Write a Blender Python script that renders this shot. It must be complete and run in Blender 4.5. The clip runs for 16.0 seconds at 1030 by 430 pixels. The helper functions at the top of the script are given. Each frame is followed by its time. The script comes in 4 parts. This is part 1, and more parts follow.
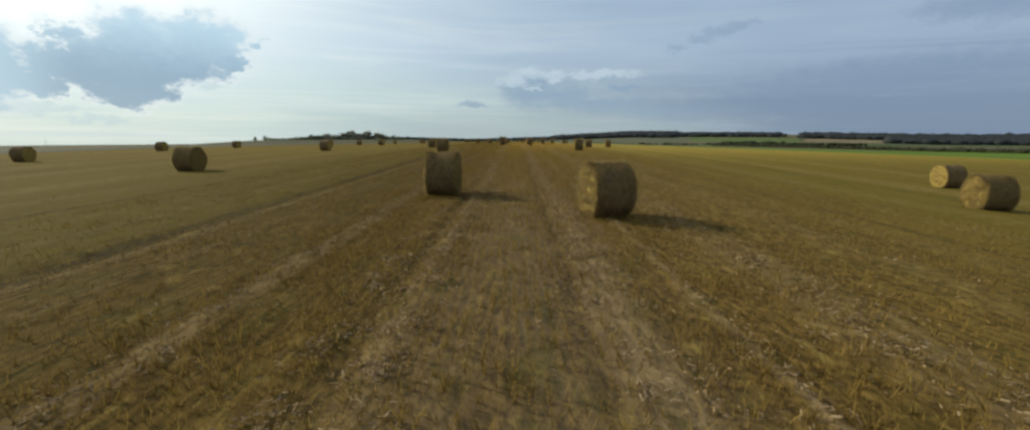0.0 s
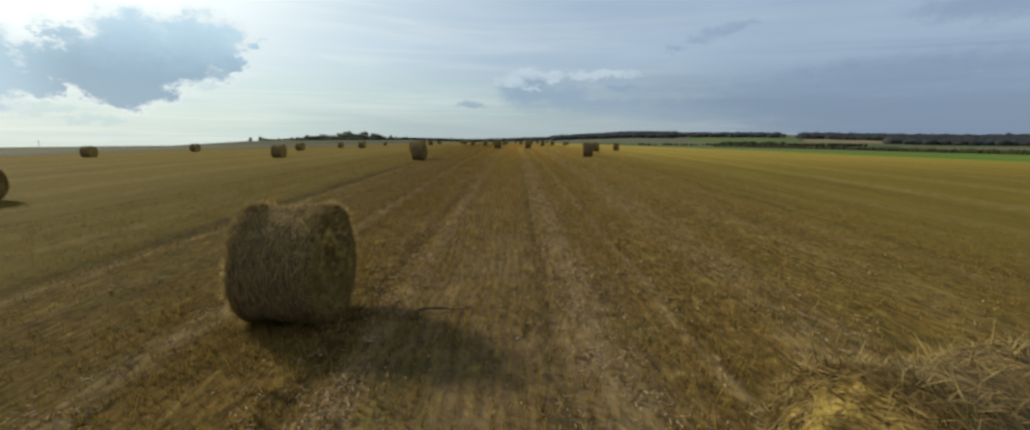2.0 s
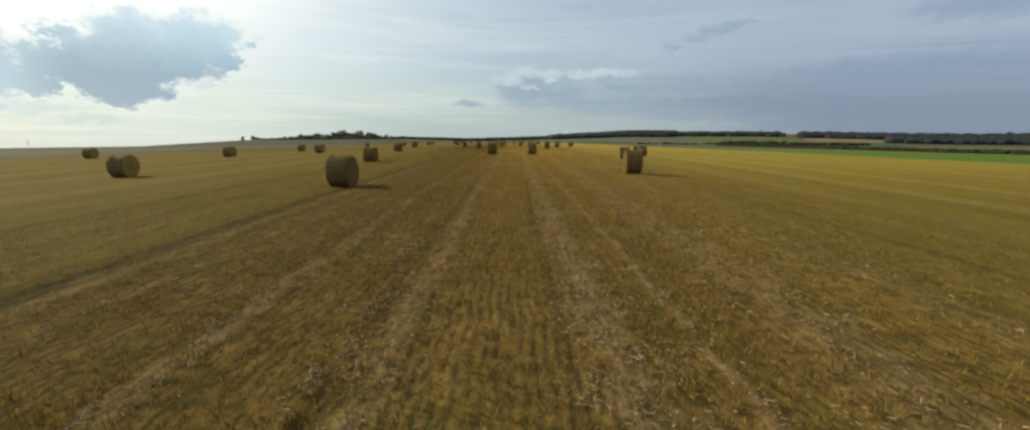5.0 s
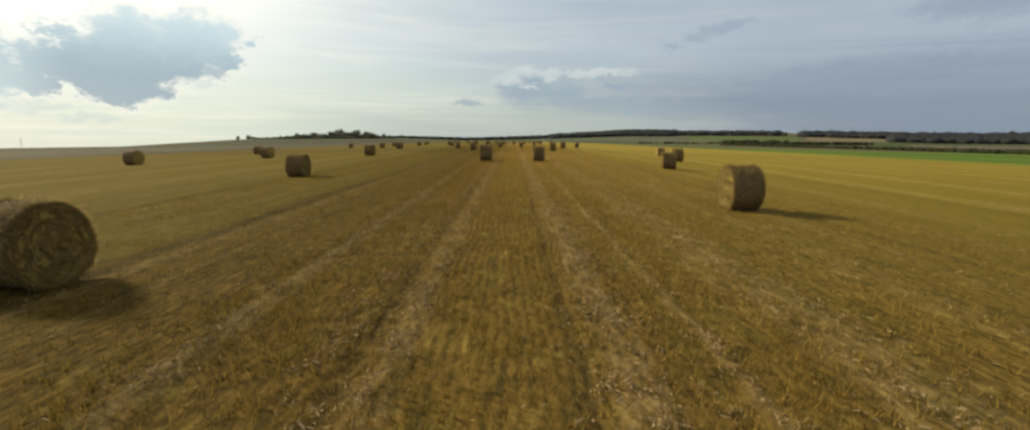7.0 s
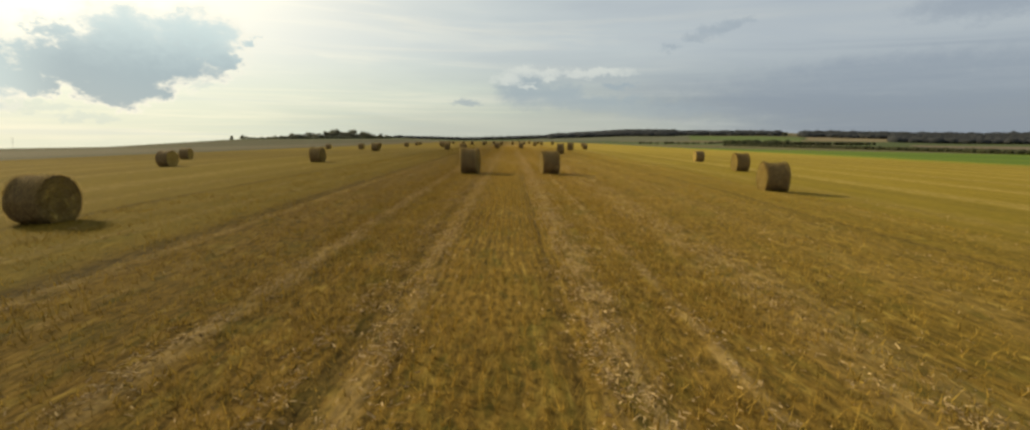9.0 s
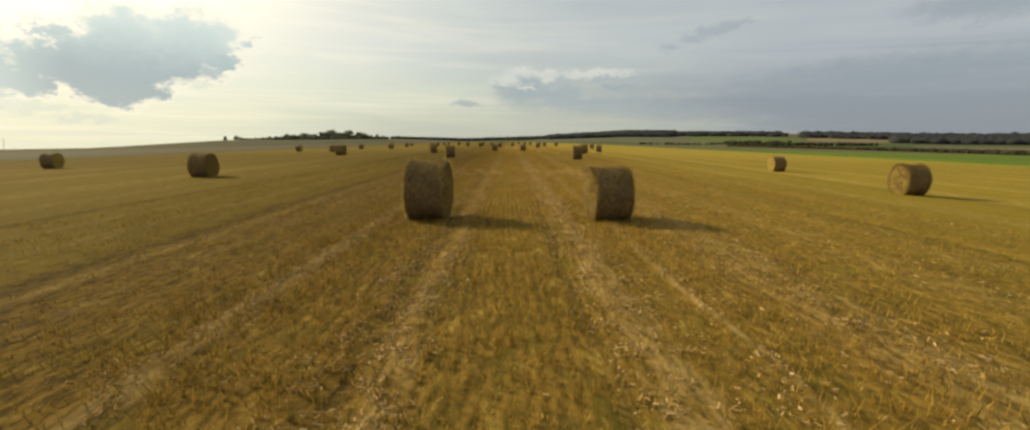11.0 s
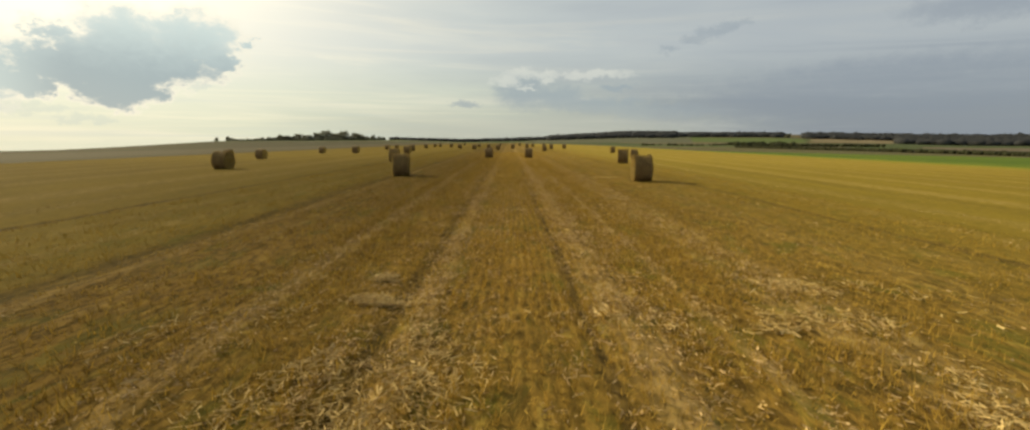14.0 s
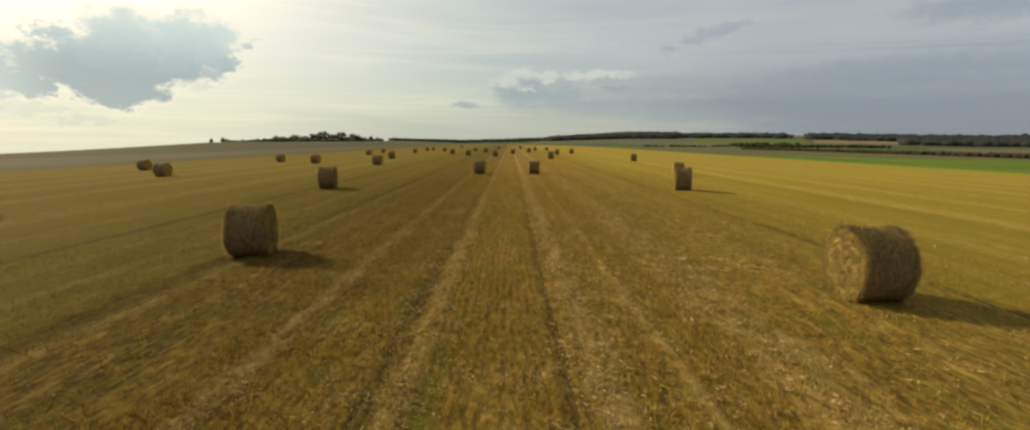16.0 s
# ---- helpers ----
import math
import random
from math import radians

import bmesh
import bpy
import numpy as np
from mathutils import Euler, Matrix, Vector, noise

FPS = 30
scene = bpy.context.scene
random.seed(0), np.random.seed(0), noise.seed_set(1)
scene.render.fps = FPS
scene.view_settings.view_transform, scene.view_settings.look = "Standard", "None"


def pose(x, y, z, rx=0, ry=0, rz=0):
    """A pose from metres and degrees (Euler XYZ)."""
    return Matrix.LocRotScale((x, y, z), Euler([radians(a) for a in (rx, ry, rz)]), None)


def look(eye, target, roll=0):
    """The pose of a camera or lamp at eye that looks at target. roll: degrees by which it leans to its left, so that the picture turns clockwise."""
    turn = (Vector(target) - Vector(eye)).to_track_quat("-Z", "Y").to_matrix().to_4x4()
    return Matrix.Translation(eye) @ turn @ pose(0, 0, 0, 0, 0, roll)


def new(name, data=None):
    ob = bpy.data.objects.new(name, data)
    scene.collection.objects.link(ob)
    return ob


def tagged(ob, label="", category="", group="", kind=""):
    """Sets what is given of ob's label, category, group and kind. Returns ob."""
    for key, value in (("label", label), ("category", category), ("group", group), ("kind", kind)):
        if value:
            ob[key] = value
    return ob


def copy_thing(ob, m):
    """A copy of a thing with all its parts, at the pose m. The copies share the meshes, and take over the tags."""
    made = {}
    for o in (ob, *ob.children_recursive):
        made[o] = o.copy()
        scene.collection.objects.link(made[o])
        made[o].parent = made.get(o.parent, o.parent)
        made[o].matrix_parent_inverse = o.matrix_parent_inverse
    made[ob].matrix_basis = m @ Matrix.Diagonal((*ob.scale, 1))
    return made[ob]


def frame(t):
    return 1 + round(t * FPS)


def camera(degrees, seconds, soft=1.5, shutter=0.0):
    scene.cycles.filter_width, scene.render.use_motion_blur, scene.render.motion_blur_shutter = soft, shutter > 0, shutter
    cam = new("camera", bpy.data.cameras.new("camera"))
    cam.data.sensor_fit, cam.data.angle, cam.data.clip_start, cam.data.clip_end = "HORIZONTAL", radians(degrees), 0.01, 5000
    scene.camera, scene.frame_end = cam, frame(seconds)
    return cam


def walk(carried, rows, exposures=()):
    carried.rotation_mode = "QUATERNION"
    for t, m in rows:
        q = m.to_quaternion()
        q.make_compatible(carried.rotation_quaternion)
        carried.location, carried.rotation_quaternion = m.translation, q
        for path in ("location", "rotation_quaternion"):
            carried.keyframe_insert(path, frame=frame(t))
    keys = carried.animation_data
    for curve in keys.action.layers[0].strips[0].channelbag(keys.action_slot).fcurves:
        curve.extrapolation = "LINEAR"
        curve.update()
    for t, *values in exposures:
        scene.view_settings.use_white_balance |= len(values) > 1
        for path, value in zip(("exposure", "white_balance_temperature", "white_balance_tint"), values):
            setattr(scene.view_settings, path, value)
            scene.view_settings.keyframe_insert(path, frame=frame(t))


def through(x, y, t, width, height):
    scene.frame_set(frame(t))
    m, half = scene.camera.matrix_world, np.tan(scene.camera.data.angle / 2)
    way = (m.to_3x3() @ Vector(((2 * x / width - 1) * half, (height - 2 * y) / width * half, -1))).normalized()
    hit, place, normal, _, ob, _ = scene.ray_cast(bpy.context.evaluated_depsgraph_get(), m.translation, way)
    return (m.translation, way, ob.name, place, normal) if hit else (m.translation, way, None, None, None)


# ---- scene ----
cam = camera(90.00, 16.0, soft=2.3, shutter=0.025)
PATH = [
    (0.0, pose(0.012, 0.000, 2.220, 81.408, 0.000, 1.386)),
    (0.5, pose(0.036, 2.951, 2.254, 81.423, 0.000, 1.371)),
    (1.0, pose(0.077, 5.955, 2.336, 81.433, 0.000, 1.341)),
    (1.5, pose(0.103, 9.065, 2.483, 81.436, 0.000, 1.290)),
    (2.0, pose(0.072, 12.310, 2.596, 81.442, 0.000, 1.225)),
    (2.5, pose(-0.011, 15.655, 2.659, 81.446, 0.000, 1.164)),
    (3.0, pose(-0.118, 19.142, 2.794, 81.436, 0.000, 1.121)),
    (3.5, pose(-0.242, 22.789, 2.896, 81.405, 0.000, 1.098)),
    (4.0, pose(-0.381, 26.575, 2.954, 81.372, 0.000, 1.078)),
    (4.5, pose(-0.523, 30.473, 2.996, 81.350, 0.000, 1.046)),
    (5.0, pose(-0.661, 34.486, 3.029, 81.331, 0.000, 1.008)),
    (5.5, pose(-0.793, 38.629, 3.053, 81.316, 0.000, 0.982)),
    (6.0, pose(-0.924, 42.905, 3.077, 81.293, 0.000, 0.973)),
    (6.5, pose(-1.041, 47.294, 3.126, 81.267, 0.000, 0.968)),
    (7.0, pose(-1.120, 51.757, 3.186, 81.244, 0.000, 0.953)),
    (7.5, pose(-1.158, 56.201, 3.167, 81.223, 0.000, 0.924)),
    (8.0, pose(-1.206, 60.670, 3.191, 81.209, 0.000, 0.887)),
    (8.5, pose(-1.313, 65.224, 3.192, 81.214, 0.000, 0.848)),
    (9.0, pose(-1.483, 69.883, 3.145, 81.239, 0.000, 0.810)),
    (9.5, pose(-1.687, 74.642, 3.084, 81.271, 0.000, 0.761)),
    (10.0, pose(-1.891, 79.476, 3.033, 81.312, 0.000, 0.711)),
    (10.5, pose(-2.072, 84.342, 3.015, 81.322, 0.000, 0.683)),
    (11.0, pose(-2.225, 89.201, 3.022, 81.317, 0.000, 0.673)),
    (11.5, pose(-2.362, 94.068, 3.001, 81.322, 0.000, 0.665)),
    (12.0, pose(-2.491, 99.031, 3.061, 81.333, 0.000, 0.655)),
    (12.5, pose(-2.608, 103.933, 3.089, 81.344, 0.000, 0.644)),
    (13.0, pose(-2.721, 108.847, 3.072, 81.352, 0.000, 0.634)),
    (13.5, pose(-2.835, 113.889, 3.041, 81.373, 0.000, 0.627)),
    (14.0, pose(-2.938, 119.028, 3.011, 81.414, 0.000, 0.630)),
    (14.5, pose(-3.014, 124.196, 2.993, 81.437, 0.000, 0.641)),
    (15.0, pose(-3.070, 129.329, 3.035, 81.455, 0.000, 0.653)),
    (15.5, pose(-3.119, 134.411, 3.303, 81.476, 0.000, 0.665)),
    (16.0, pose(-3.158, 139.544, 3.822, 81.490, 0.000, 0.676)),
]
EXPOSURES = [(0.0, -0.13, 5800, 5), (4.0, -0.06, 6050, 6), (7.0, 0.0, 6600, 7), (11.0, 0.04, 7450, 7), (16.0, -0.04, 7400, 7)]
walk(cam, PATH, EXPOSURES)

# ---- light ----
SUN_AZ, SUN_EL = -58.0, 27.5      # degrees, from +y towards +x, and above the horizon
sun_data = bpy.data.lights.new("sun", "SUN")
sun_data.energy, sun_data.angle, sun_data.color = 4.0, radians(9.0), (1.0, 0.86, 0.60)
sun = new("sun", sun_data)
to_sun = Vector((math.sin(radians(SUN_AZ)) * math.cos(radians(SUN_EL)),
                 math.cos(radians(SUN_AZ)) * math.cos(radians(SUN_EL)), math.sin(radians(SUN_EL))))
sun.matrix_world = look(to_sun * 400, (0, 0, 0))


class Nodes:
    """Shortcuts for building node trees."""

    def __init__(self, tree):
        self.tree = tree
        tree.nodes.clear()

    def add(self, kind, **sockets):
        n = self.tree.nodes.new(kind)
        for key, value in sockets.items():
            self.put(n.inputs[key.replace("_", " ")], value)
        return n

    def put(self, socket, value):
        if isinstance(value, bpy.types.NodeSocket):
            self.tree.links.new(value, socket)
        else:
            socket.default_value = value

    def math(self, op, a, b=0.0, c=0.0):
        n = self.tree.nodes.new("ShaderNodeMath")
        n.operation = op
        for socket, value in zip(n.inputs, (a, b, c)):
            self.put(socket, value)
        return n.outputs[0]

    def step(self, v, lo, hi, a=0.0, b=1.0):
        n = self.tree.nodes.new("ShaderNodeMapRange")
        n.interpolation_type = "SMOOTHSTEP"
        for socket, value in zip(n.inputs, (v, lo, hi, a, b)):
            self.put(socket, value)
        return n.outputs[0]

    def mix(self, f, a, b, blend="MIX"):
        n = self.tree.nodes.new("ShaderNodeMix")
        n.data_type, n.blend_type = "RGBA", blend
        self.put(n.inputs[0], f)
        for k, value in ((6, a), (7, b)):
            self.put(n.inputs[k], (*value, 1.0) if isinstance(value, tuple) and len(value) == 3 else value)
        return n.outputs[2]

    def noise(self, vector, scale, detail=4.0, rough=0.55, distort=0.0):
        n = self.add("ShaderNodeTexNoise", Vector=vector, Scale=scale, Detail=detail, Roughness=rough, Distortion=distort)
        return n.outputs["Fac"]

    def xyz(self, x, y, z=0.0):
        return self.add("ShaderNodeCombineXYZ", X=x, Y=y, Z=z).outputs[0]


def make_world():
    world = bpy.data.worlds.new("sky")
    world.use_nodes = True
    scene.world = world
    n = Nodes(world.node_tree)
    direction = n.add("ShaderNodeTexCoord").outputs["Generated"]
    parts = n.add("ShaderNodeSeparateXYZ", Vector=direction)
    az = n.math("MULTIPLY", n.math("ARCTAN2", parts.outputs["X"], parts.outputs["Y"]), 57.2958)
    el = n.math("MULTIPLY", n.math("ARCSINE", n.math("MAXIMUM", parts.outputs["Z"], -0.03)), 57.2958)
    flat = n.xyz(az, el)
    # cloud deck: pale towards the sun, slate blue away from it
    sky = n.add("ShaderNodeTexSky")
    sky.sky_type, sky.sun_disc = "NISHITA", False
    sky.sun_elevation, sky.sun_rotation = radians(SUN_EL), radians(SUN_AZ)
    blue = n.mix(1.0, sky.outputs[0], (0.10, 0.10, 0.10), "MULTIPLY")
    # degrees away from the sun's side, mirrored behind it
    off = n.math("SUBTRACT", n.math("ABSOLUTE", n.math("SUBTRACT", az, SUN_AZ)), -SUN_AZ)
    wobble = n.math("MULTIPLY", n.math("SUBTRACT", n.noise(n.xyz(n.math("MULTIPLY", az, 0.035), n.math("MULTIPLY", el, 0.22)), 1.0, 5), 0.5), 50.0)
    side = n.step(n.math("ADD", off, wobble), -30.0, 32.0)
    low = n.mix(side, (0.645, 0.73, 0.65), (0.25, 0.305, 0.395))
    high = n.mix(side, (0.60, 0.68, 0.73), (0.42, 0.49, 0.585))
    deck = n.mix(n.step(el, 2.0, 10.0), low, high)
    tilt = n.math("ADD", el, n.math("MULTIPLY", az, 0.025))
    streak = n.noise(n.xyz(n.math("MULTIPLY", az, 0.028), n.math("MULTIPLY", tilt, 0.42), 3.0), 1.0, 7, 0.6, 0.9)
    deck = n.mix(n.step(streak, 0.46, 0.72, 0.0, 0.42), deck, n.mix(side, (0.93, 0.91, 0.80), (0.47, 0.53, 0.60)))
    deck = n.mix(n.step(streak, 0.48, 0.26, 0.0, 0.30), deck, n.mix(side, (0.54, 0.64, 0.67), (0.22, 0.28, 0.395)))
    # long thin bars of brighter and duller cloud low over the horizon
    bar = n.noise(n.xyz(n.math("MULTIPLY", az, 0.05), n.math("MULTIPLY", el, 1.9), 8.0), 1.0, 5, 0.6, 0.5)
    lowdown = n.math("MULTIPLY", n.step(el, 6.5, 2.5), n.step(az, 8.0, -8.0))
    deck = n.mix(n.math("MULTIPLY", n.step(bar, 0.50, 0.68, 0.0, 0.5), lowdown), deck, (0.87, 0.87, 0.74))
    deck = n.mix(n.math("MULTIPLY", n.step(bar, 0.48, 0.32, 0.0, 0.45), lowdown), deck, (0.53, 0.64, 0.66))
    # brightness round the veiled sun
    spread = n.math("ADD", n.math("POWER", n.math("MULTIPLY", n.math("SUBTRACT", az, -44.0), 0.045), 2.0),
                    n.math("POWER", n.math("MULTIPLY", n.math("SUBTRACT", el, 16.0), 0.10), 2.0))
    glow = n.math("EXPONENT", n.math("MULTIPLY", spread, -1.0))
    deck = n.mix(n.math("MULTIPLY", glow, 1.0), deck, (1.5, 1.42, 1.24))
    # overhead the deck is even and greyer
    deck = n.mix(n.step(el, 14.0, 36.0), deck, (0.345, 0.36, 0.375))
    # broken heaps of cloud, their outlines pulled about by two scales of noise
    coords = n.xyz(n.math("MULTIPLY", az, 0.45), n.math("MULTIPLY", el, 0.70), 1.7)
    pull = n.add("ShaderNodeTexNoise", Vector=coords, Scale=1.0, Detail=8.0, Roughness=0.68)
    shift = n.add("ShaderNodeSeparateColor", Color=pull.outputs["Color"])
    azw = n.math("ADD", az, n.math("MULTIPLY", n.math("SUBTRACT", shift.outputs[0], 0.5), 5.5))
    elw = n.math("ADD", el, n.math("MULTIPLY", n.math("SUBTRACT", shift.outputs[1], 0.5), 3.2))
    puff = n.noise(n.xyz(n.math("MULTIPLY", az, 0.75), n.math("MULTIPLY", el, 1.2), 5.0), 1.0, 9, 0.68, 0.3)
    lump = n.math("MULTIPLY", n.math("SUBTRACT", puff, 0.5), 1.5)

    def heap(blobs, soft=0.5, ragged=1.0):
        best = None
        for a, e, ra, re in blobs:
            d = n.math("ADD", n.math("POWER", n.math("DIVIDE", n.math("SUBTRACT", azw, a), ra), 2.0),
                       n.math("POWER", n.math("DIVIDE", n.math("SUBTRACT", elw, e), re), 2.0))
            d = n.math("SUBTRACT", 1.0, d)
            best = d if best is None else n.math("SMOOTH_MAX", best, d, soft)
        return n.math("ADD", n.math("MAXIMUM", best, -3.0), n.math("MULTIPLY", lump, ragged))

    # the large cloud by the sun: grey-blue underneath, thinning out into the glare above
    big = heap([(-36.4, 6.6, 8.0, 2.5), (-37.0, 8.7, 3.3, 2.5), (-31.8, 8.9, 4.2, 2.4), (-29.2, 7.0, 2.0, 1.0), (-40.6, 5.9, 4.0, 2.1),
                (-37.2, 4.1, 3.6, 1.8), (-46.8, 5.3, 3.6, 3.6), (-41.7, 8.5, 1.5, 0.8), (-43.4, 4.0, 1.9, 1.1), (-27.2, 8.8, 0.9, 0.4)], 0.45)
    body = n.step(n.math("ADD", n.math("ADD", el, n.math("MULTIPLY", az, 0.05)), n.math("MULTIPLY", lump, 1.6)), 3.0, 9.0)
    shade = n.mix(body, (0.325, 0.43, 0.52), (0.60, 0.74, 0.80))
    shade = n.mix(n.step(az, -40.5, -46.0, 0.0, 0.6), shade, (0.60, 0.75, 0.81))
    rim = n.mix(n.step(big, -0.05, 0.55), (0.90, 0.90, 0.84), shade)
    deck = n.mix(n.step(big, n.step(el, 4.5, 10.0, -0.30, -1.1), n.step(el, 4.5, 10.0, 0.15, 1.15)), deck, rim)
    veil = heap([(-43.5, 2.3, 3.8, 0.5), (-31.0, 4.6, 1.3, 0.35), (-40.0, 1.5, 2.5, 0.35)])
    deck = n.mix(n.step(veil, -0.3, 0.9, 0.0, 0.45), deck, (0.52, 0.64, 0.67))
    # the heap ahead with its pale crest and flat trailing foot
    mid = heap([(0.4, 4.8, 3.2, 1.7), (4.0, 4.2, 3.0, 1.3), (8.5, 3.4, 5.5, 0.9), (-6.2, 3.6, 1.8, 0.3), (14.0, 2.7, 6.5, 0.8), (10.5, 5.2, 1.3, 0.35)], 0.55, 1.0)
    deck = n.mix(n.step(mid, -0.9, 1.1, 0.0, 0.82), deck, (0.32, 0.405, 0.50))
    crest = heap([(-1.6, 6.0, 1.5, 0.55), (0.2, 6.7, 1.8, 0.55), (2.6, 6.6, 1.6, 0.5), (7.4, 6.6, 4.2, 0.42), (0.6, 5.3, 1.2, 0.25)], 0.4, 0.7)
    deck = n.mix(n.step(crest, -0.8, 0.9, 0.0, 0.62), deck, (0.70, 0.75, 0.76))
    wisp = heap([(18.4, 9.9, 1.7, 0.45), (19.8, 10.4, 1.5, 0.5), (21.4, 10.9, 1.6, 0.6), (15.4, 9.0, 1.0, 0.3)], 0.6, 0.9)
    deck = n.mix(n.step(wisp, -0.8, 1.1, 0.0, 0.40), deck, (0.25, 0.325, 0.43))
    dim = heap([(36.0, 4.6, 15.0, 2.3), (22.0, 3.0, 9.0, 1.5), (41.0, 10.5, 6.0, 1.3)])
    deck = n.mix(n.step(dim, -0.8, 1.2, 0.0, 0.55), deck, (0.24, 0.30, 0.408))
    deck = n.mix(n.math("MULTIPLY", n.step(el, 4.5, 0.5), n.step(n.math("ABSOLUTE", az), 28.0, 6.0, 0.0, 0.62)), deck, (0.475, 0.52, 0.51))
    deck = n.mix(0.08, deck, blue)
    back = n.add("ShaderNodeBackground", Color=deck, Strength=1.0)
    out = n.add("ShaderNodeOutputWorld", Surface=back.outputs[0])


make_world()


# ---- materials ----
def surface(name, rough=0.9, spec=0.2):
    m = bpy.data.materials.new(name)
    m.use_nodes = True
    n = Nodes(m.node_tree)
    b = n.add("ShaderNodeBsdfPrincipled", Roughness=rough)
    b.inputs["Specular IOR Level"].default_value = spec
    n.add("ShaderNodeOutputMaterial", Surface=b.outputs[0])
    return m, n, b


def relief(n, b, height, strength, distance):
    bump = n.add("ShaderNodeBump", Height=height, Strength=strength, Distance=distance)
    n.put(b.inputs["Normal"], bump.outputs[0])


ROW = 0.0230            # the drilled rows lean this far from +y towards -x
# (place across the rows, half width, sort): wheel ruts, bare lines, straw bands
RUTS = [(-8.0, 0.36, 0.07), (-1.78, 0.18, 0.045), (0.85, 0.10, 0.04), (10.4, 0.2, 0.05), (-13.8, 0.22, 0.022)]
BANDS = [(-3.85, 0.22, 1.0), (-1.38, 0.20, 0.7), (1.42, 0.28, 0.95), (2.62, 0.09, 0.8), (4.4, 0.62, 0.6), (-7.35, 0.2, 0.55), (-6.2, 0.15, 0.3), (7.2, 0.55, 0.22),
         (-10.0, 0.28, 0.4), (-11.8, 0.32, 0.3), (-16.2, 0.45, 0.3), (9.1, 0.38, 0.18), (12.8, 0.55, 0.2), (15.8, 0.45, 0.2)]


def across(n):
    """Metres across the rows, and the place, for a material."""
    place = n.add("ShaderNodeNewGeometry").outputs["Position"]
    p = n.add("ShaderNodeSeparateXYZ", Vector=place)
    u = n.math("ADD", p.outputs["X"], n.math("MULTIPLY", p.outputs["Y"], ROW))
    return place, p, u


def sun_tint(n, u, y, col):
    """Sunlight put into the colour: dimmer left, brighter right and farther on."""
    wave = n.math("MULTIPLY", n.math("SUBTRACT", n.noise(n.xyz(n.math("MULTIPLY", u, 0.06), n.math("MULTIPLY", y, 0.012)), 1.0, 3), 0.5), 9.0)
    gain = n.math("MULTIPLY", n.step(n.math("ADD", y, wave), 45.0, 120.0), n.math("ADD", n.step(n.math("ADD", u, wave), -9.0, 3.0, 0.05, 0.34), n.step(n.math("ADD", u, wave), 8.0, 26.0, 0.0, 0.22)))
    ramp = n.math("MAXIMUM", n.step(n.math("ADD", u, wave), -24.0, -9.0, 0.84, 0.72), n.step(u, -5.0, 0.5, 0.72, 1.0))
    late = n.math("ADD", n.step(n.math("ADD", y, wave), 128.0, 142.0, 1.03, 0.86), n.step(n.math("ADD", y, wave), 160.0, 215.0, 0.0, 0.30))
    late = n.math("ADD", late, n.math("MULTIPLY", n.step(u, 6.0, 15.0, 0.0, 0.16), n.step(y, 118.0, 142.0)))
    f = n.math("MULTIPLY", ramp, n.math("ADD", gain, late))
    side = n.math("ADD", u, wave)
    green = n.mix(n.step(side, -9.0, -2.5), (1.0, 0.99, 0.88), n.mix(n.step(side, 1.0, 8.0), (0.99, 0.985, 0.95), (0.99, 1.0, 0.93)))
    # the veiled sun's dull light, painted in as greyer colour where the field begins
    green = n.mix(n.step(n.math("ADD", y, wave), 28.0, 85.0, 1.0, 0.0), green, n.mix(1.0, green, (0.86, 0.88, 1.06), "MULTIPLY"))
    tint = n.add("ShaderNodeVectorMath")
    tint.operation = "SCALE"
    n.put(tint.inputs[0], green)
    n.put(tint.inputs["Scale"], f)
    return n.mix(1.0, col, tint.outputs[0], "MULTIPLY")


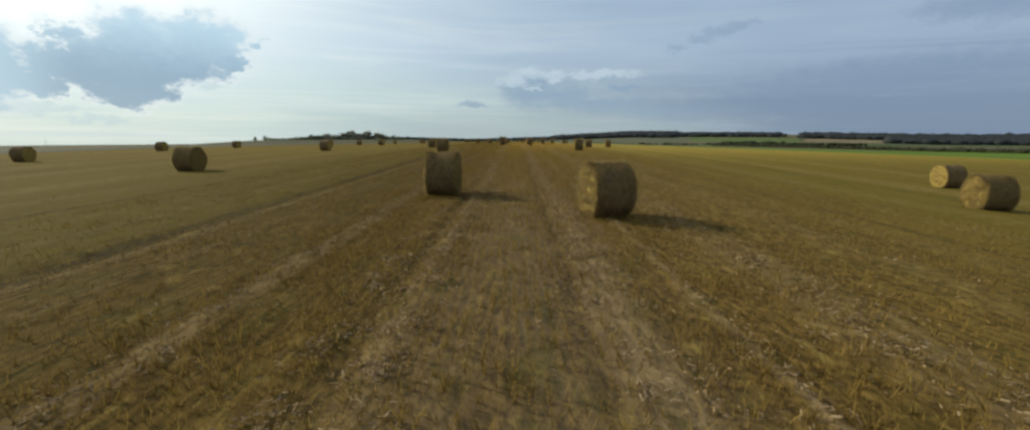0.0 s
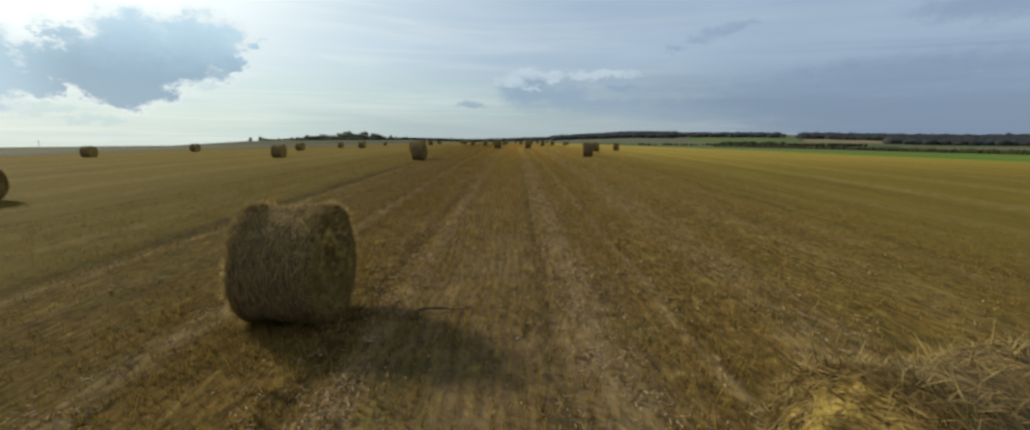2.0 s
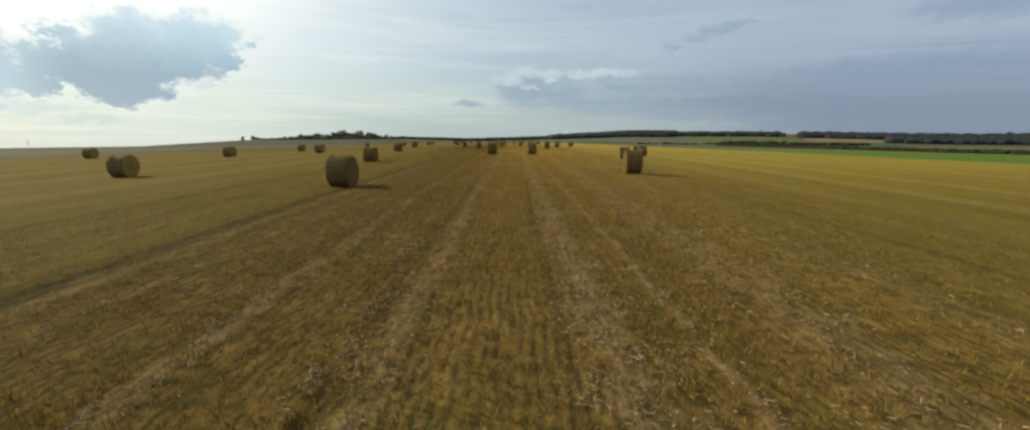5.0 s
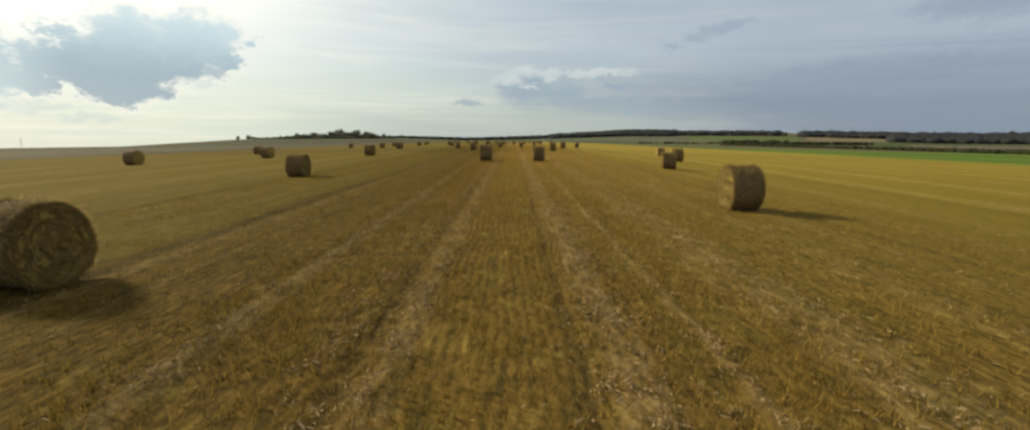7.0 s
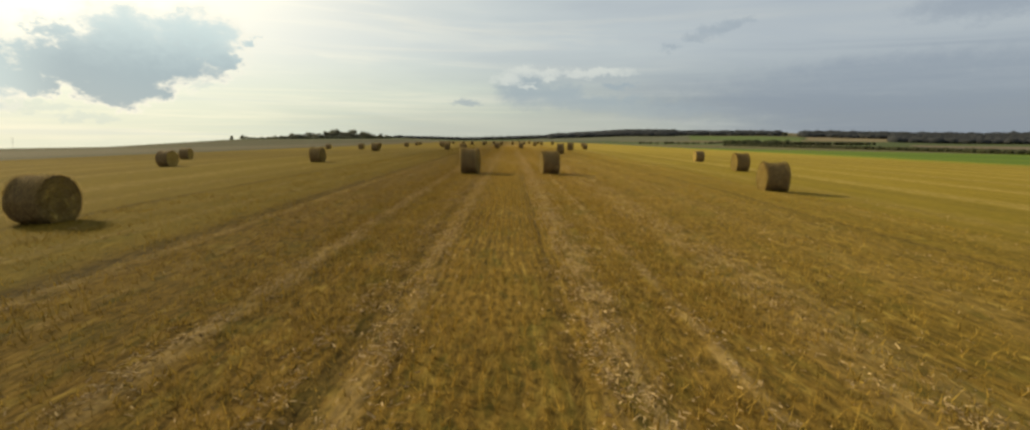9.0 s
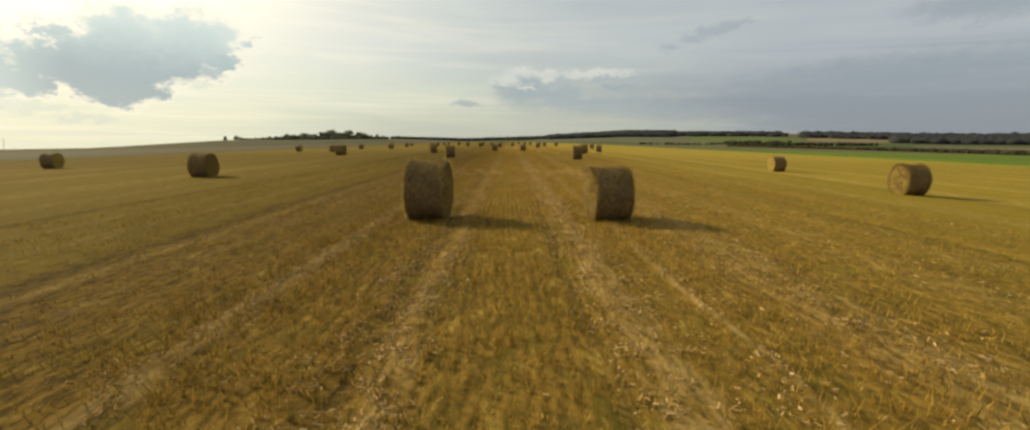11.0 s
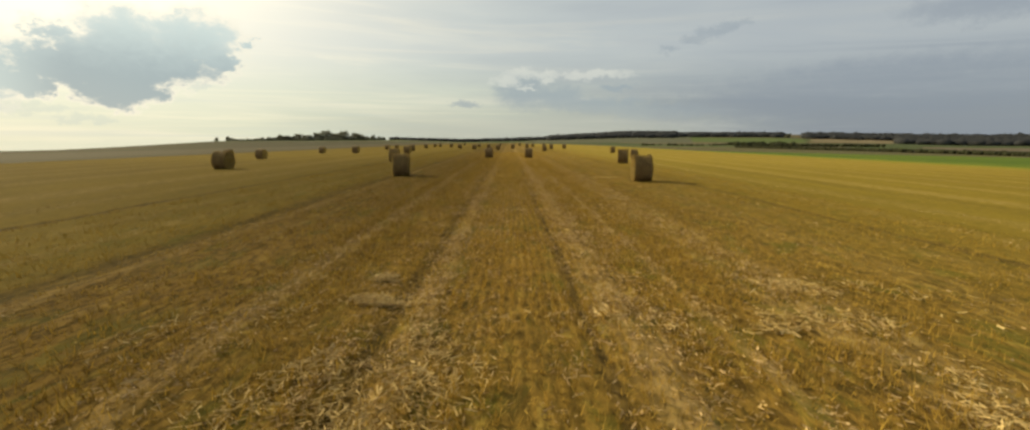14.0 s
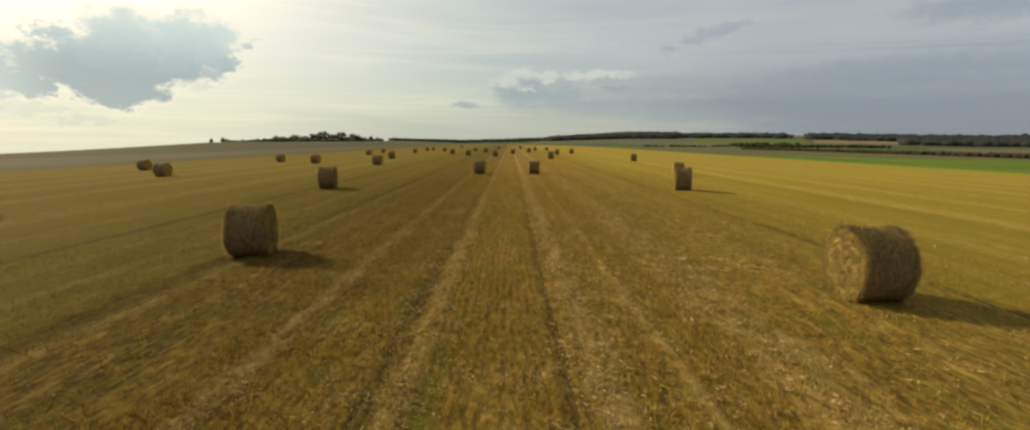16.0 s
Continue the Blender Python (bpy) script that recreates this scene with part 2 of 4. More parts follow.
def stubble_ground():
    m, n, b = surface("stubble_soil", 0.95, 0.03)
    place, p, u = across(n)
    y = p.outputs["Y"]
    sway = n.math("MULTIPLY", n.math("SUBTRACT", n.noise(n.xyz(0.0, y), 0.25, 3), 0.5), 0.5)
    us = n.math("ADD", u, sway)
    fine = n.noise(n.xyz(n.math("MULTIPLY", u, 9.0), n.math("MULTIPLY", y, 3.2)), 1.0, 6, 0.65)
    rows = n.math("SINE", n.math("MULTIPLY", us, 41.0))
    broad = n.noise(n.xyz(n.math("MULTIPLY", u, 0.9), n.math("MULTIPLY", y, 0.12)), 1.0, 4, 0.6)
    drift = n.noise(n.xyz(n.math("MULTIPLY", u, 0.10), n.math("MULTIPLY", y, 0.016)), 1.0, 4, 0.6)
    cover = n.math("ADD", n.step(fine, 0.36, 0.62), n.math("MULTIPLY", rows, n.step(n.math("ABSOLUTE", u), 1.2, 2.0, 0.27, 0.08)))
    cover = n.math("ADD", cover, n.math("MULTIPLY", n.math("SUBTRACT", broad, 0.5), 1.1))
    col = n.mix(n.math("MINIMUM", n.math("MAXIMUM", cover, 0.0), 1.0), (0.086, 0.054, 0.015), (0.236, 0.145, 0.034))
    # paler trodden straw along the middle, where the field begins
    walked = n.math("MULTIPLY", n.step(n.math("ABSOLUTE", n.math("SUBTRACT", u, 0.4)), 2.6, 0.6), n.step(y, 45.0, 12.0))
    col = n.mix(n.math("MULTIPLY", walked, n.step(broad, 0.36, 0.6, 0.35, 0.75)), col, n.mix(fine, (0.12, 0.084, 0.042), (0.29, 0.21, 0.11)))
    col = n.mix(n.step(drift, 0.42, 0.66, 0.0, 0.5), col, (0.145, 0.10, 0.018))
    col = n.mix(n.math("MAXIMUM", n.step(n.math("ADD", u, sway), -7.2, -9.4, 0.0, 0.6), n.step(u, 3.0, 20.0, 0.0, 0.74)), col, n.mix(broad, (0.158, 0.120, 0.017), (0.242, 0.184, 0.029)))
    # mottling: pale trodden straw and darker damp spots
    near = n.step(n.math("ABSOLUTE", u), 6.0, 14.0, 1.0, 0.35)
    mott = n.noise(n.xyz(n.math("MULTIPLY", u, 3.6), n.math("MULTIPLY", y, 1.2)), 1.0, 6, 0.74, 0.5)
    col = n.mix(n.math("MULTIPLY", near, n.step(mott, 0.54, 0.68, 0.0, 0.8)), col, (0.36, 0.255, 0.062))
    col = n.mix(n.math("MULTIPLY", near, n.step(mott, 0.47, 0.33, 0.0, 0.75)), col, (0.058, 0.050, 0.015))
    # crumbs: small bright straw ends and dark gaps between them
    crumb = n.noise(n.xyz(n.math("MULTIPLY", u, 17.0), n.math("MULTIPLY", y, 5.5)), 1.0, 4, 0.7, 0.3)
    col = n.mix(n.math("MULTIPLY", near, n.step(crumb, 0.55, 0.70, 0.0, 0.35)), col, (0.36, 0.25, 0.07))
    col = n.mix(n.math("MULTIPLY", near, n.step(crumb, 0.46, 0.30, 0.0, 0.45)), col, (0.05, 0.035, 0.010))
    # low weeds greening the stubble in patches, more of them in the last stretch
    weed = n.noise(n.xyz(n.math("MULTIPLY", u, 1.4), n.math("MULTIPLY", y, 0.5), 9.0), 1.0, 6, 0.7, 0.4)
    col = n.mix(n.math("MULTIPLY", near, n.step(weed, 0.50, 0.66, 0.0, n.step(y, 95.0, 130.0, 0.35, 0.62))), col, (0.095, 0.098, 0.018))
    # green of the neighbouring crop creeping into the edge
    verge = n.math("ADD", u, n.math("MULTIPLY", n.math("SUBTRACT", broad, 0.5), 45.0))
    col = n.mix(n.step(verge, 76.0, 98.0, 0.0, 0.8), col, (0.13, 0.16, 0.02))
    # straw bands and bare ruts along the rows, frayed by noise
    fray = n.math("MULTIPLY", n.math("SUBTRACT", n.noise(n.xyz(n.math("MULTIPLY", u, 2.5), n.math("MULTIPLY", y, 0.5)), 1.0, 5, 0.7), 0.5), 1.0)
    band = None
    for c, w, amount in BANDS:
        d = n.math("ABSOLUTE", n.math("SUBTRACT", us, c))
        d = n.step(n.math("ADD", d, n.math("MULTIPLY", fray, w * 2.2)), w * 0.4, w * 1.5, amount, 0.0)
        band = d if band is None else n.math("MAXIMUM", band, d)
    # far swaths repeat at the width of the header
    tone = n.math("SINE", n.math("MULTIPLY", n.math("ADD", us, n.math("MULTIPLY", fray, 1.2)), 0.86))
    outer = n.math("MULTIPLY", n.step(n.math("ABSOLUTE", u), 13.0, 20.0), n.step(tone, 0.35, 0.95))
    band = n.math("MAXIMUM", band, n.math("MULTIPLY", outer, 0.55))
    patchy = n.step(mott, 0.40, 0.60, 0.08, 0.62)
    col = n.mix(n.math("MULTIPLY", band, patchy), col, n.mix(fine, (0.25, 0.17, 0.065), (0.50, 0.36, 0.165)))
    rut = None
    for c, w, _ in RUTS:
        d = n.math("ABSOLUTE", n.math("SUBTRACT", us, c))
        # the widest rut fades with the distance, the others are cut deeper there
        worn = n.step(y, 60.0, 125.0, 1.0, 0.6) if w > 0.3 else n.step(y, 85.0, 125.0, 0.6, 0.95)
        d = n.step(n.math("ADD", d, n.math("MULTIPLY", fray, w * 1.6)), w * 0.5, w * 1.3, worn, 0.0)
        rut = d if rut is None else n.math("MAXIMUM", rut, d)
    outer2 = n.math("MULTIPLY", n.step(n.math("ABSOLUTE", u), 13.0, 20.0), n.step(n.math("SINE", n.math("MULTIPLY", n.math("ADD", us, fray), 0.37)), 0.86, 0.98))
    rut = n.math("MAXIMUM", rut, n.math("MULTIPLY", outer2, 0.25))
    col = n.mix(n.math("MULTIPLY", rut, n.math("MULTIPLY", n.step(mott, 0.62, 0.42, 0.5, 0.88), n.step(n.noise(n.xyz(n.math("MULTIPLY", u, 0.3), n.math("MULTIPLY", y, 0.05)), 1.0, 3), 0.36, 0.56, 0.65, 1.0))), col, n.mix(n.step(fine, 0.38, 0.6), (0.042, 0.029, 0.012), (0.11, 0.076, 0.026)))
    col = sun_tint(n, u, y, col)
    n.put(b.inputs["Base Color"], col)
    relief(n, b, n.math("ADD", n.math("MULTIPLY", fine, 0.7), n.math("ADD", n.math("MULTIPLY", rows, 0.06), n.math("MULTIPLY", mott, 0.6))), 0.7, 0.05)
    return m


def plain_field(name, dark, light, scale_u, scale_y, rough=0.95, tones=()):
    m, n, b = surface(name, rough, 0.1)
    place, p, u = across(n)
    y = p.outputs["Y"]
    a = n.noise(n.xyz(n.math("MULTIPLY", u, scale_u), n.math("MULTIPLY", y, scale_y)), 1.0, 6, 0.62)
    c = n.noise(n.xyz(n.math("MULTIPLY", u, scale_u * 8), n.math("MULTIPLY", y, scale_y * 8)), 1.0, 4, 0.6)
    f = n.math("ADD", n.math("MULTIPLY", a, 0.7), n.math("MULTIPLY", c, 0.3))
    col = n.mix(n.step(f, 0.35, 0.65), dark, light)
    for lo, hi, amount, tone in tones:
        edge = n.math("ADD", u, n.math("MULTIPLY", n.math("SUBTRACT", a, 0.5), 0.25 * (hi - lo)))
        band = n.math("MULTIPLY", n.step(edge, lo, lo + 0.25 * (hi - lo)), n.step(edge, hi, hi - 0.25 * (hi - lo)))
        col = n.mix(n.math("MULTIPLY", band, amount), col, tone)
    n.put(b.inputs["Base Color"], col)
    relief(n, b, c, 0.6, 0.08)
    return m


def patchwork():
    m, n, b = surface("far_fields", 0.95, 0.1)
    place, p, u = across(n)
    v = n.add("ShaderNodeTexVoronoi", Vector=n.xyz(n.math("MULTIPLY", p.outputs["X"], 0.0022), n.math("MULTIPLY", p.outputs["Y"], 0.0042)), Scale=1.0)
    pick = n.add("ShaderNodeSeparateColor", Color=v.outputs["Color"])
    ramp = n.add("ShaderNodeValToRGB", Fac=pick.outputs[0])
    e = ramp.color_ramp.elements
    ramp.color_ramp.interpolation = "CONSTANT"
    e[0].position, e[0].color = 0.0, (0.085, 0.108, 0.04, 1)
    e[1].position, e[1].color = 0.32, (0.17, 0.14, 0.075, 1)
    for at, c in ((0.55, (0.072, 0.10, 0.034, 1)), (0.72, (0.12, 0.105, 0.06, 1)), (0.88, (0.075, 0.095, 0.035, 1))):
        x = e.new(at)
        x.color = c
    # a green pasture below the far wood, a pale strip and a brown one across the valley
    bearing = n.math("MULTIPLY", n.math("ARCTAN2", p.outputs["X"], p.outputs["Y"]), 57.2958)
    away = n.math("SQRT", n.math("ADD", n.math("POWER", p.outputs["X"], 2.0), n.math("POWER", p.outputs["Y"], 2.0)))
    worn = n.math("MULTIPLY", n.math("SUBTRACT", n.noise(place, 0.004, 3), 0.5), 260.0)
    away = n.math("ADD", away, worn)
    col = ramp.outputs[0]
    for b0, b1, r0, r1, tone in ((17.0, 27.0, 2250.0, 2900.0, (0.115, 0.165, 0.045)), (27.5, 35.5, 2500.0, 3100.0, (0.25, 0.20, 0.12)), (35.0, 60.0, 950.0, 1900.0, (0.185, 0.145, 0.10)),
                                 (8.0, 34.0, 1000.0, 1650.0, (0.105, 0.135, 0.038)), (1.0, 17.0, 2100.0, 3000.0, (0.13, 0.135, 0.085))):
        f = n.math("MULTIPLY", n.math("MULTIPLY", n.step(bearing, b0, b0 + 0.4), n.step(bearing, b1 + 0.4, b1)), n.math("MULTIPLY", n.step(away, r0, r0 + 20.0), n.step(away, r1 + 20.0, r1)))
        col = n.mix(f, col, tone)
    grain = n.noise(place, 0.03, 5, 0.6)
    n.put(b.inputs["Base Color"], n.mix(n.step(grain, 0.3, 0.7, 0.0, 0.35), col, (0.09, 0.10, 0.05)))
    return m


def straw_material(name, dark, light, through=0.25, bands=False):
    """Dry stalks: every blade its own tone, a little light coming through."""
    m, n, b = surface(name, 0.8, 0.14)
    geo = n.add("ShaderNodeNewGeometry")
    r = geo.outputs["Random Per Island"]
    place = geo.outputs["Position"]
    patch = n.noise(place, 0.9, 4, 0.65)
    col = n.mix(r, dark, light)
    col = n.mix(n.step(patch, 0.45, 0.72, 0.0, 0.5), col, n.mix(r, (0.17, 0.108, 0.022), (0.38, 0.252, 0.06)))
    if bands:
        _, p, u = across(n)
        col = sun_tint(n, u, p.outputs["Y"], col)
    n.put(b.inputs["Base Color"], col)
    t = n.add("ShaderNodeBsdfTranslucent", Color=col)
    mixed = n.add("ShaderNodeMixShader", Fac=through)
    n.tree.links.new(b.outputs[0], mixed.inputs[1])
    n.tree.links.new(t.outputs[0], mixed.inputs[2])
    n.tree.links.new(mixed.outputs[0], n.tree.nodes["Material Output"].inputs["Surface"])
    return m


def bale_side():
    m, n, b = surface("weathered_straw", 0.9, 0.15)
    place = n.add("ShaderNodeTexCoord").outputs["Object"]
    p = n.add("ShaderNodeSeparateXYZ", Vector=place)
    turn = n.math("ARCTAN2", p.outputs["Y"], n.math("SUBTRACT", p.outputs["Z"], 0.75))
    each = n.add("ShaderNodeObjectInfo").outputs["Random"]
    lay = n.noise(n.xyz(n.math("MULTIPLY", p.outputs["X"], 34.0), n.math("MULTIPLY", turn, 5.0), n.math("MULTIPLY", each, 40.0)), 1.0, 6, 0.7, 0.8)
    blot = n.noise(n.xyz(n.math("MULTIPLY", p.outputs["X"], 3.0), n.math("MULTIPLY", turn, 2.2), n.math("MULTIPLY", each, 30.0)), 1.0, 4, 0.6)
    net = n.math("SINE", n.math("ADD", n.math("MULTIPLY", p.outputs["X"], 90.0), n.math("MULTIPLY", lay, 4.0)))
    col = n.mix(n.step(lay, 0.36, 0.64), (0.074, 0.048, 0.024), (0.31, 0.212, 0.088))
    col = n.mix(n.step(blot, 0.45, 0.75, 0.0, 0.55), col, (0.115, 0.085, 0.055))
    col = n.mix(n.step(net, 0.80, 1.0, 0.0, 0.10), col, (0.34, 0.28, 0.17))
    n.put(b.inputs["Base Color"], col)
    relief(n, b, lay, 1.0, 0.03)
    return m


def bale_end():
    m, n, b = surface("golden_straw", 0.85, 0.2)
    place = n.add("ShaderNodeTexCoord").outputs["Object"]
    p = n.add("ShaderNodeSeparateXYZ", Vector=place)
    z = n.math("SUBTRACT", p.outputs["Z"], 0.75)
    turn = n.math("ARCTAN2", p.outputs["Y"], z)
    rad = n.math("SQRT", n.math("ADD", n.math("POWER", p.outputs["Y"], 2.0), n.math("POWER", z, 2.0)))
    each = n.math("MULTIPLY", n.add("ShaderNodeObjectInfo").outputs["Random"], 50.0)
    curl = n.noise(n.xyz(n.math("MULTIPLY", n.math("ADD", rad, n.math("MULTIPLY", turn, 0.012)), 17.0), n.math("MULTIPLY", turn, 5.0), each), 1.0, 6, 0.7, 1.0)
    tuft = n.noise(n.xyz(n.math("MULTIPLY", p.outputs["Y"], 9.0), n.math("MULTIPLY", z, 9.0), each), 1.0, 5, 0.65)
    col = n.mix(n.step(curl, 0.34, 0.62), (0.125, 0.084, 0.024), (0.52, 0.375, 0.092))
    col = n.mix(n.step(tuft, 0.50, 0.72, 0.0, 0.75), col, (0.17, 0.115, 0.052))
    n.put(b.inputs["Base Color"], col)
    relief(n, b, n.math("ADD", curl, n.math("MULTIPLY", tuft, 0.6)), 1.0, 0.05)
    return m


def foliage(name, dark, light):
    m, n, b = surface(name, 0.8, 0.2)
    geo = n.add("ShaderNodeNewGeometry")
    r = geo.outputs["Random Per Island"]
    a = n.noise(geo.outputs["Position"], 0.4, 4, 0.6)
    col = n.mix(n.math("MULTIPLY", n.math("ADD", r, a), 0.5), dark, light)
    n.put(b.inputs["Base Color"], col)
    t = n.add("ShaderNodeBsdfTranslucent", Color=col)
    mixed = n.add("ShaderNodeMixShader", Fac=0.5)
    n.tree.links.new(b.outputs[0], mixed.inputs[1])
    n.tree.links.new(t.outputs[0], mixed.inputs[2])
    n.tree.links.new(mixed.outputs[0], n.tree.nodes["Material Output"].inputs["Surface"])
    return m


def bark():
    m, n, b = surface("bark", 0.9, 0.1)
    place = n.add("ShaderNodeTexCoord").outputs["Object"]
    n.put(b.inputs["Base Color"], n.mix(n.noise(place, 3.0, 5), (0.05, 0.04, 0.03), (0.13, 0.105, 0.08)))
    return m


MAT_GROUND = stubble_ground()
MAT_GREY = plain_field("pale_stubble", (0.054, 0.052, 0.022), (0.086, 0.077, 0.036), 0.5, 0.05,
                       tones=((-125.0, -70.0, 0.6, (0.125, 0.107, 0.062)), (-1600.0, -170.0, 0.75, (0.050, 0.054, 0.022))))
MAT_GREEN = plain_field("young_crop", (0.075, 0.145, 0.014), (0.16, 0.215, 0.022), 0.06, 0.01)
MAT_MAIZE = plain_field("brown_crop", (0.095, 0.088, 0.038), (0.165, 0.145, 0.068), 0.3, 0.1)
MAT_FAR = patchwork()
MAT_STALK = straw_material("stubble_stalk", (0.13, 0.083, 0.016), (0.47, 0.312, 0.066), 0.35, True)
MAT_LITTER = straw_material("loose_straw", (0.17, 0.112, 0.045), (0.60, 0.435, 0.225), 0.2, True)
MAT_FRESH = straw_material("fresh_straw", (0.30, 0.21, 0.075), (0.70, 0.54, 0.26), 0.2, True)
MAT_SIDE = bale_side()
MAT_END = bale_end()
MAT_FRINGE = straw_material("bale_fringe", (0.11, 0.076, 0.028), (0.64, 0.485, 0.20), 0.5)
# leaves on the rise: green paled towards grey, distance haze put into the colour
MAT_HAZE_LEAF = foliage("hazed_leaves", (0.155, 0.16, 0.115), (0.25, 0.25, 0.165))
# far woods: aerial haze painted in as a lighter, bluish base colour
MAT_HAZE_WOOD = foliage("hazed_woods", (0.066, 0.074, 0.082), (0.100, 0.106, 0.108))
MAT_HEDGE = foliage("hedge_leaves", (0.055, 0.062, 0.030), (0.095, 0.105, 0.048))
MAT_BARK = bark()


# ---- ground ----
PROFILE_Y = np.array([-400, 0, 14, 50, 85, 110, 150, 200, 260, 500, 1000, 1400], float)
PROFILE_Z = np.array([-1.6, -0.05, 0.03, 0.54, 0.67, 0.63, 0.42, 0.06, -0.36, -1.9, -5.1, -7.8])
TABLE_Y = np.arange(-400.0, 1401.0, 1.0)
TABLE_Z = np.convolve(np.pad(np.interp(TABLE_Y, PROFILE_Y, PROFILE_Z), 12, mode="edge"), np.ones(25) / 25, mode="valid")
SIDE_X = np.array([-666, -333, -222, -167, -111, -56, -39, -22, 0, 11, 22, 44, 105, 267, 667], float)
SIDE_Z = np.array([-14.5, -4.0, -1.45, -0.84, -0.69, -0.53, -0.36, -0.11, 0.0, -0.18, -0.72, -1.33, -2.9, -5.8, -11.0])
FAR_AZ = np.array([-180, -120, -48, -27.4, -13.3, -6, 0, 4, 11, 24, 38, 72, 180], float)
FAR_R = np.array([300, 600, 1200, 1800, 2700, 3500, 6500], float)
FAR_Z = np.array([
    [-2, -4, -9, -11, -13, -16, -30],
    [-3, -13, -31, -46, -70, -90, -175],
    [-3.3, -11, -31, -46, -73, -100, -185],
    [-1.8, -3.6, -3.6, -14, -45, -80, -160],
    [-1.3, -3, -3, -6, -9, -10, -40],
    [-1.2, -3.1, -9, -17, -24, -21, -35],
    [-1.1, -3.1, -9.5, -17, -21, -10, -8],
    [-1.7, -4.2, -11, -18, -15, 1, 4],
    [-2.8, -6, -15, -21, -8, 26, 20],
    [-4.5, -8.5, -16, -25, -8, 22, 20],
    [-6, -10, -17, -25, -26, 2, 10],
    [-6.5, -11, -18, -25, -26, 0, 10],
    [-2, -4, -9, -11, -13, -16, -30]], float)


def land(x, y):
    """The height of the land at x, y (arrays)."""
    x, y = np.asarray(x, float), np.asarray(y, float)
    u = x + ROW * y
    near = np.interp(y, TABLE_Y, TABLE_Z) + np.interp(u, SIDE_X, SIDE_Z)
    near += np.interp(y, [0, 30, 100, 150, 200, 240], [-0.2, -0.3, 0.0, 0.15, 0.35, 0.5]) * np.exp(-((u - 22) / 13) ** 2)
    near += np.interp(y, [90, 130, 210, 300], [0.0, 0.15, 0.28, 0.1]) * np.exp(-((u + 25) / 13) ** 2)
    r = np.hypot(x, y)
    az = np.degrees(np.arctan2(x, y))
    i = np.clip(np.searchsorted(FAR_AZ, az) - 1, 0, len(FAR_AZ) - 2)
    f = (az - FAR_AZ[i]) / (FAR_AZ[i + 1] - FAR_AZ[i])
    j = np.clip(np.searchsorted(FAR_R, r) - 1, 0, len(FAR_R) - 2)
    g = np.clip((r - FAR_R[j]) / (FAR_R[j + 1] - FAR_R[j]), 0, 1)
    far = (FAR_Z[i, j] * (1 - f) + FAR_Z[i + 1, j] * f) * (1 - g) + (FAR_Z[i, j + 1] * (1 - f) + FAR_Z[i + 1, j + 1] * f) * g
    k = np.clip((r - 260) / 300, 0, 1)
    k = k * k * (3 - 2 * k)
    return near * (1 - k) + far * k


def tilth(u, y):
    """Ruts, straw bands and clods of the nearer field."""
    z = np.zeros_like(u)
    for c, w, d in RUTS:
        z -= d * np.exp(-((u - c) / w) ** 2) * (0.8 + 0.35 * np.sin(y * 1.7 + c))
    for c, w, _ in BANDS:
        z += 0.025 * np.exp(-((u - c) / w) ** 2)
    z += 0.004 * np.sin(u * 41.0) * (np.abs(u) < 6)
    z += 0.012 * np.sin(u * 3.1 + 0.4 * y) * np.sin(y * 1.3 - u)
    return z * np.clip((20 - np.abs(u)) / 6, 0, 1)


def spaced(start, stop, step, growth, limit):
    """Grid lines with a step that grows outwards."""
    out = [start]
    while abs(out[-1]) < abs(limit):
        s = step if abs(out[-1]) < abs(stop) else step * growth ** (len(out) - spaced.mark)
        if abs(out[-1]) < abs(stop):
            spaced.mark = len(out)
        out.append(out[-1] + math.copysign(s, stop - start))
    return out


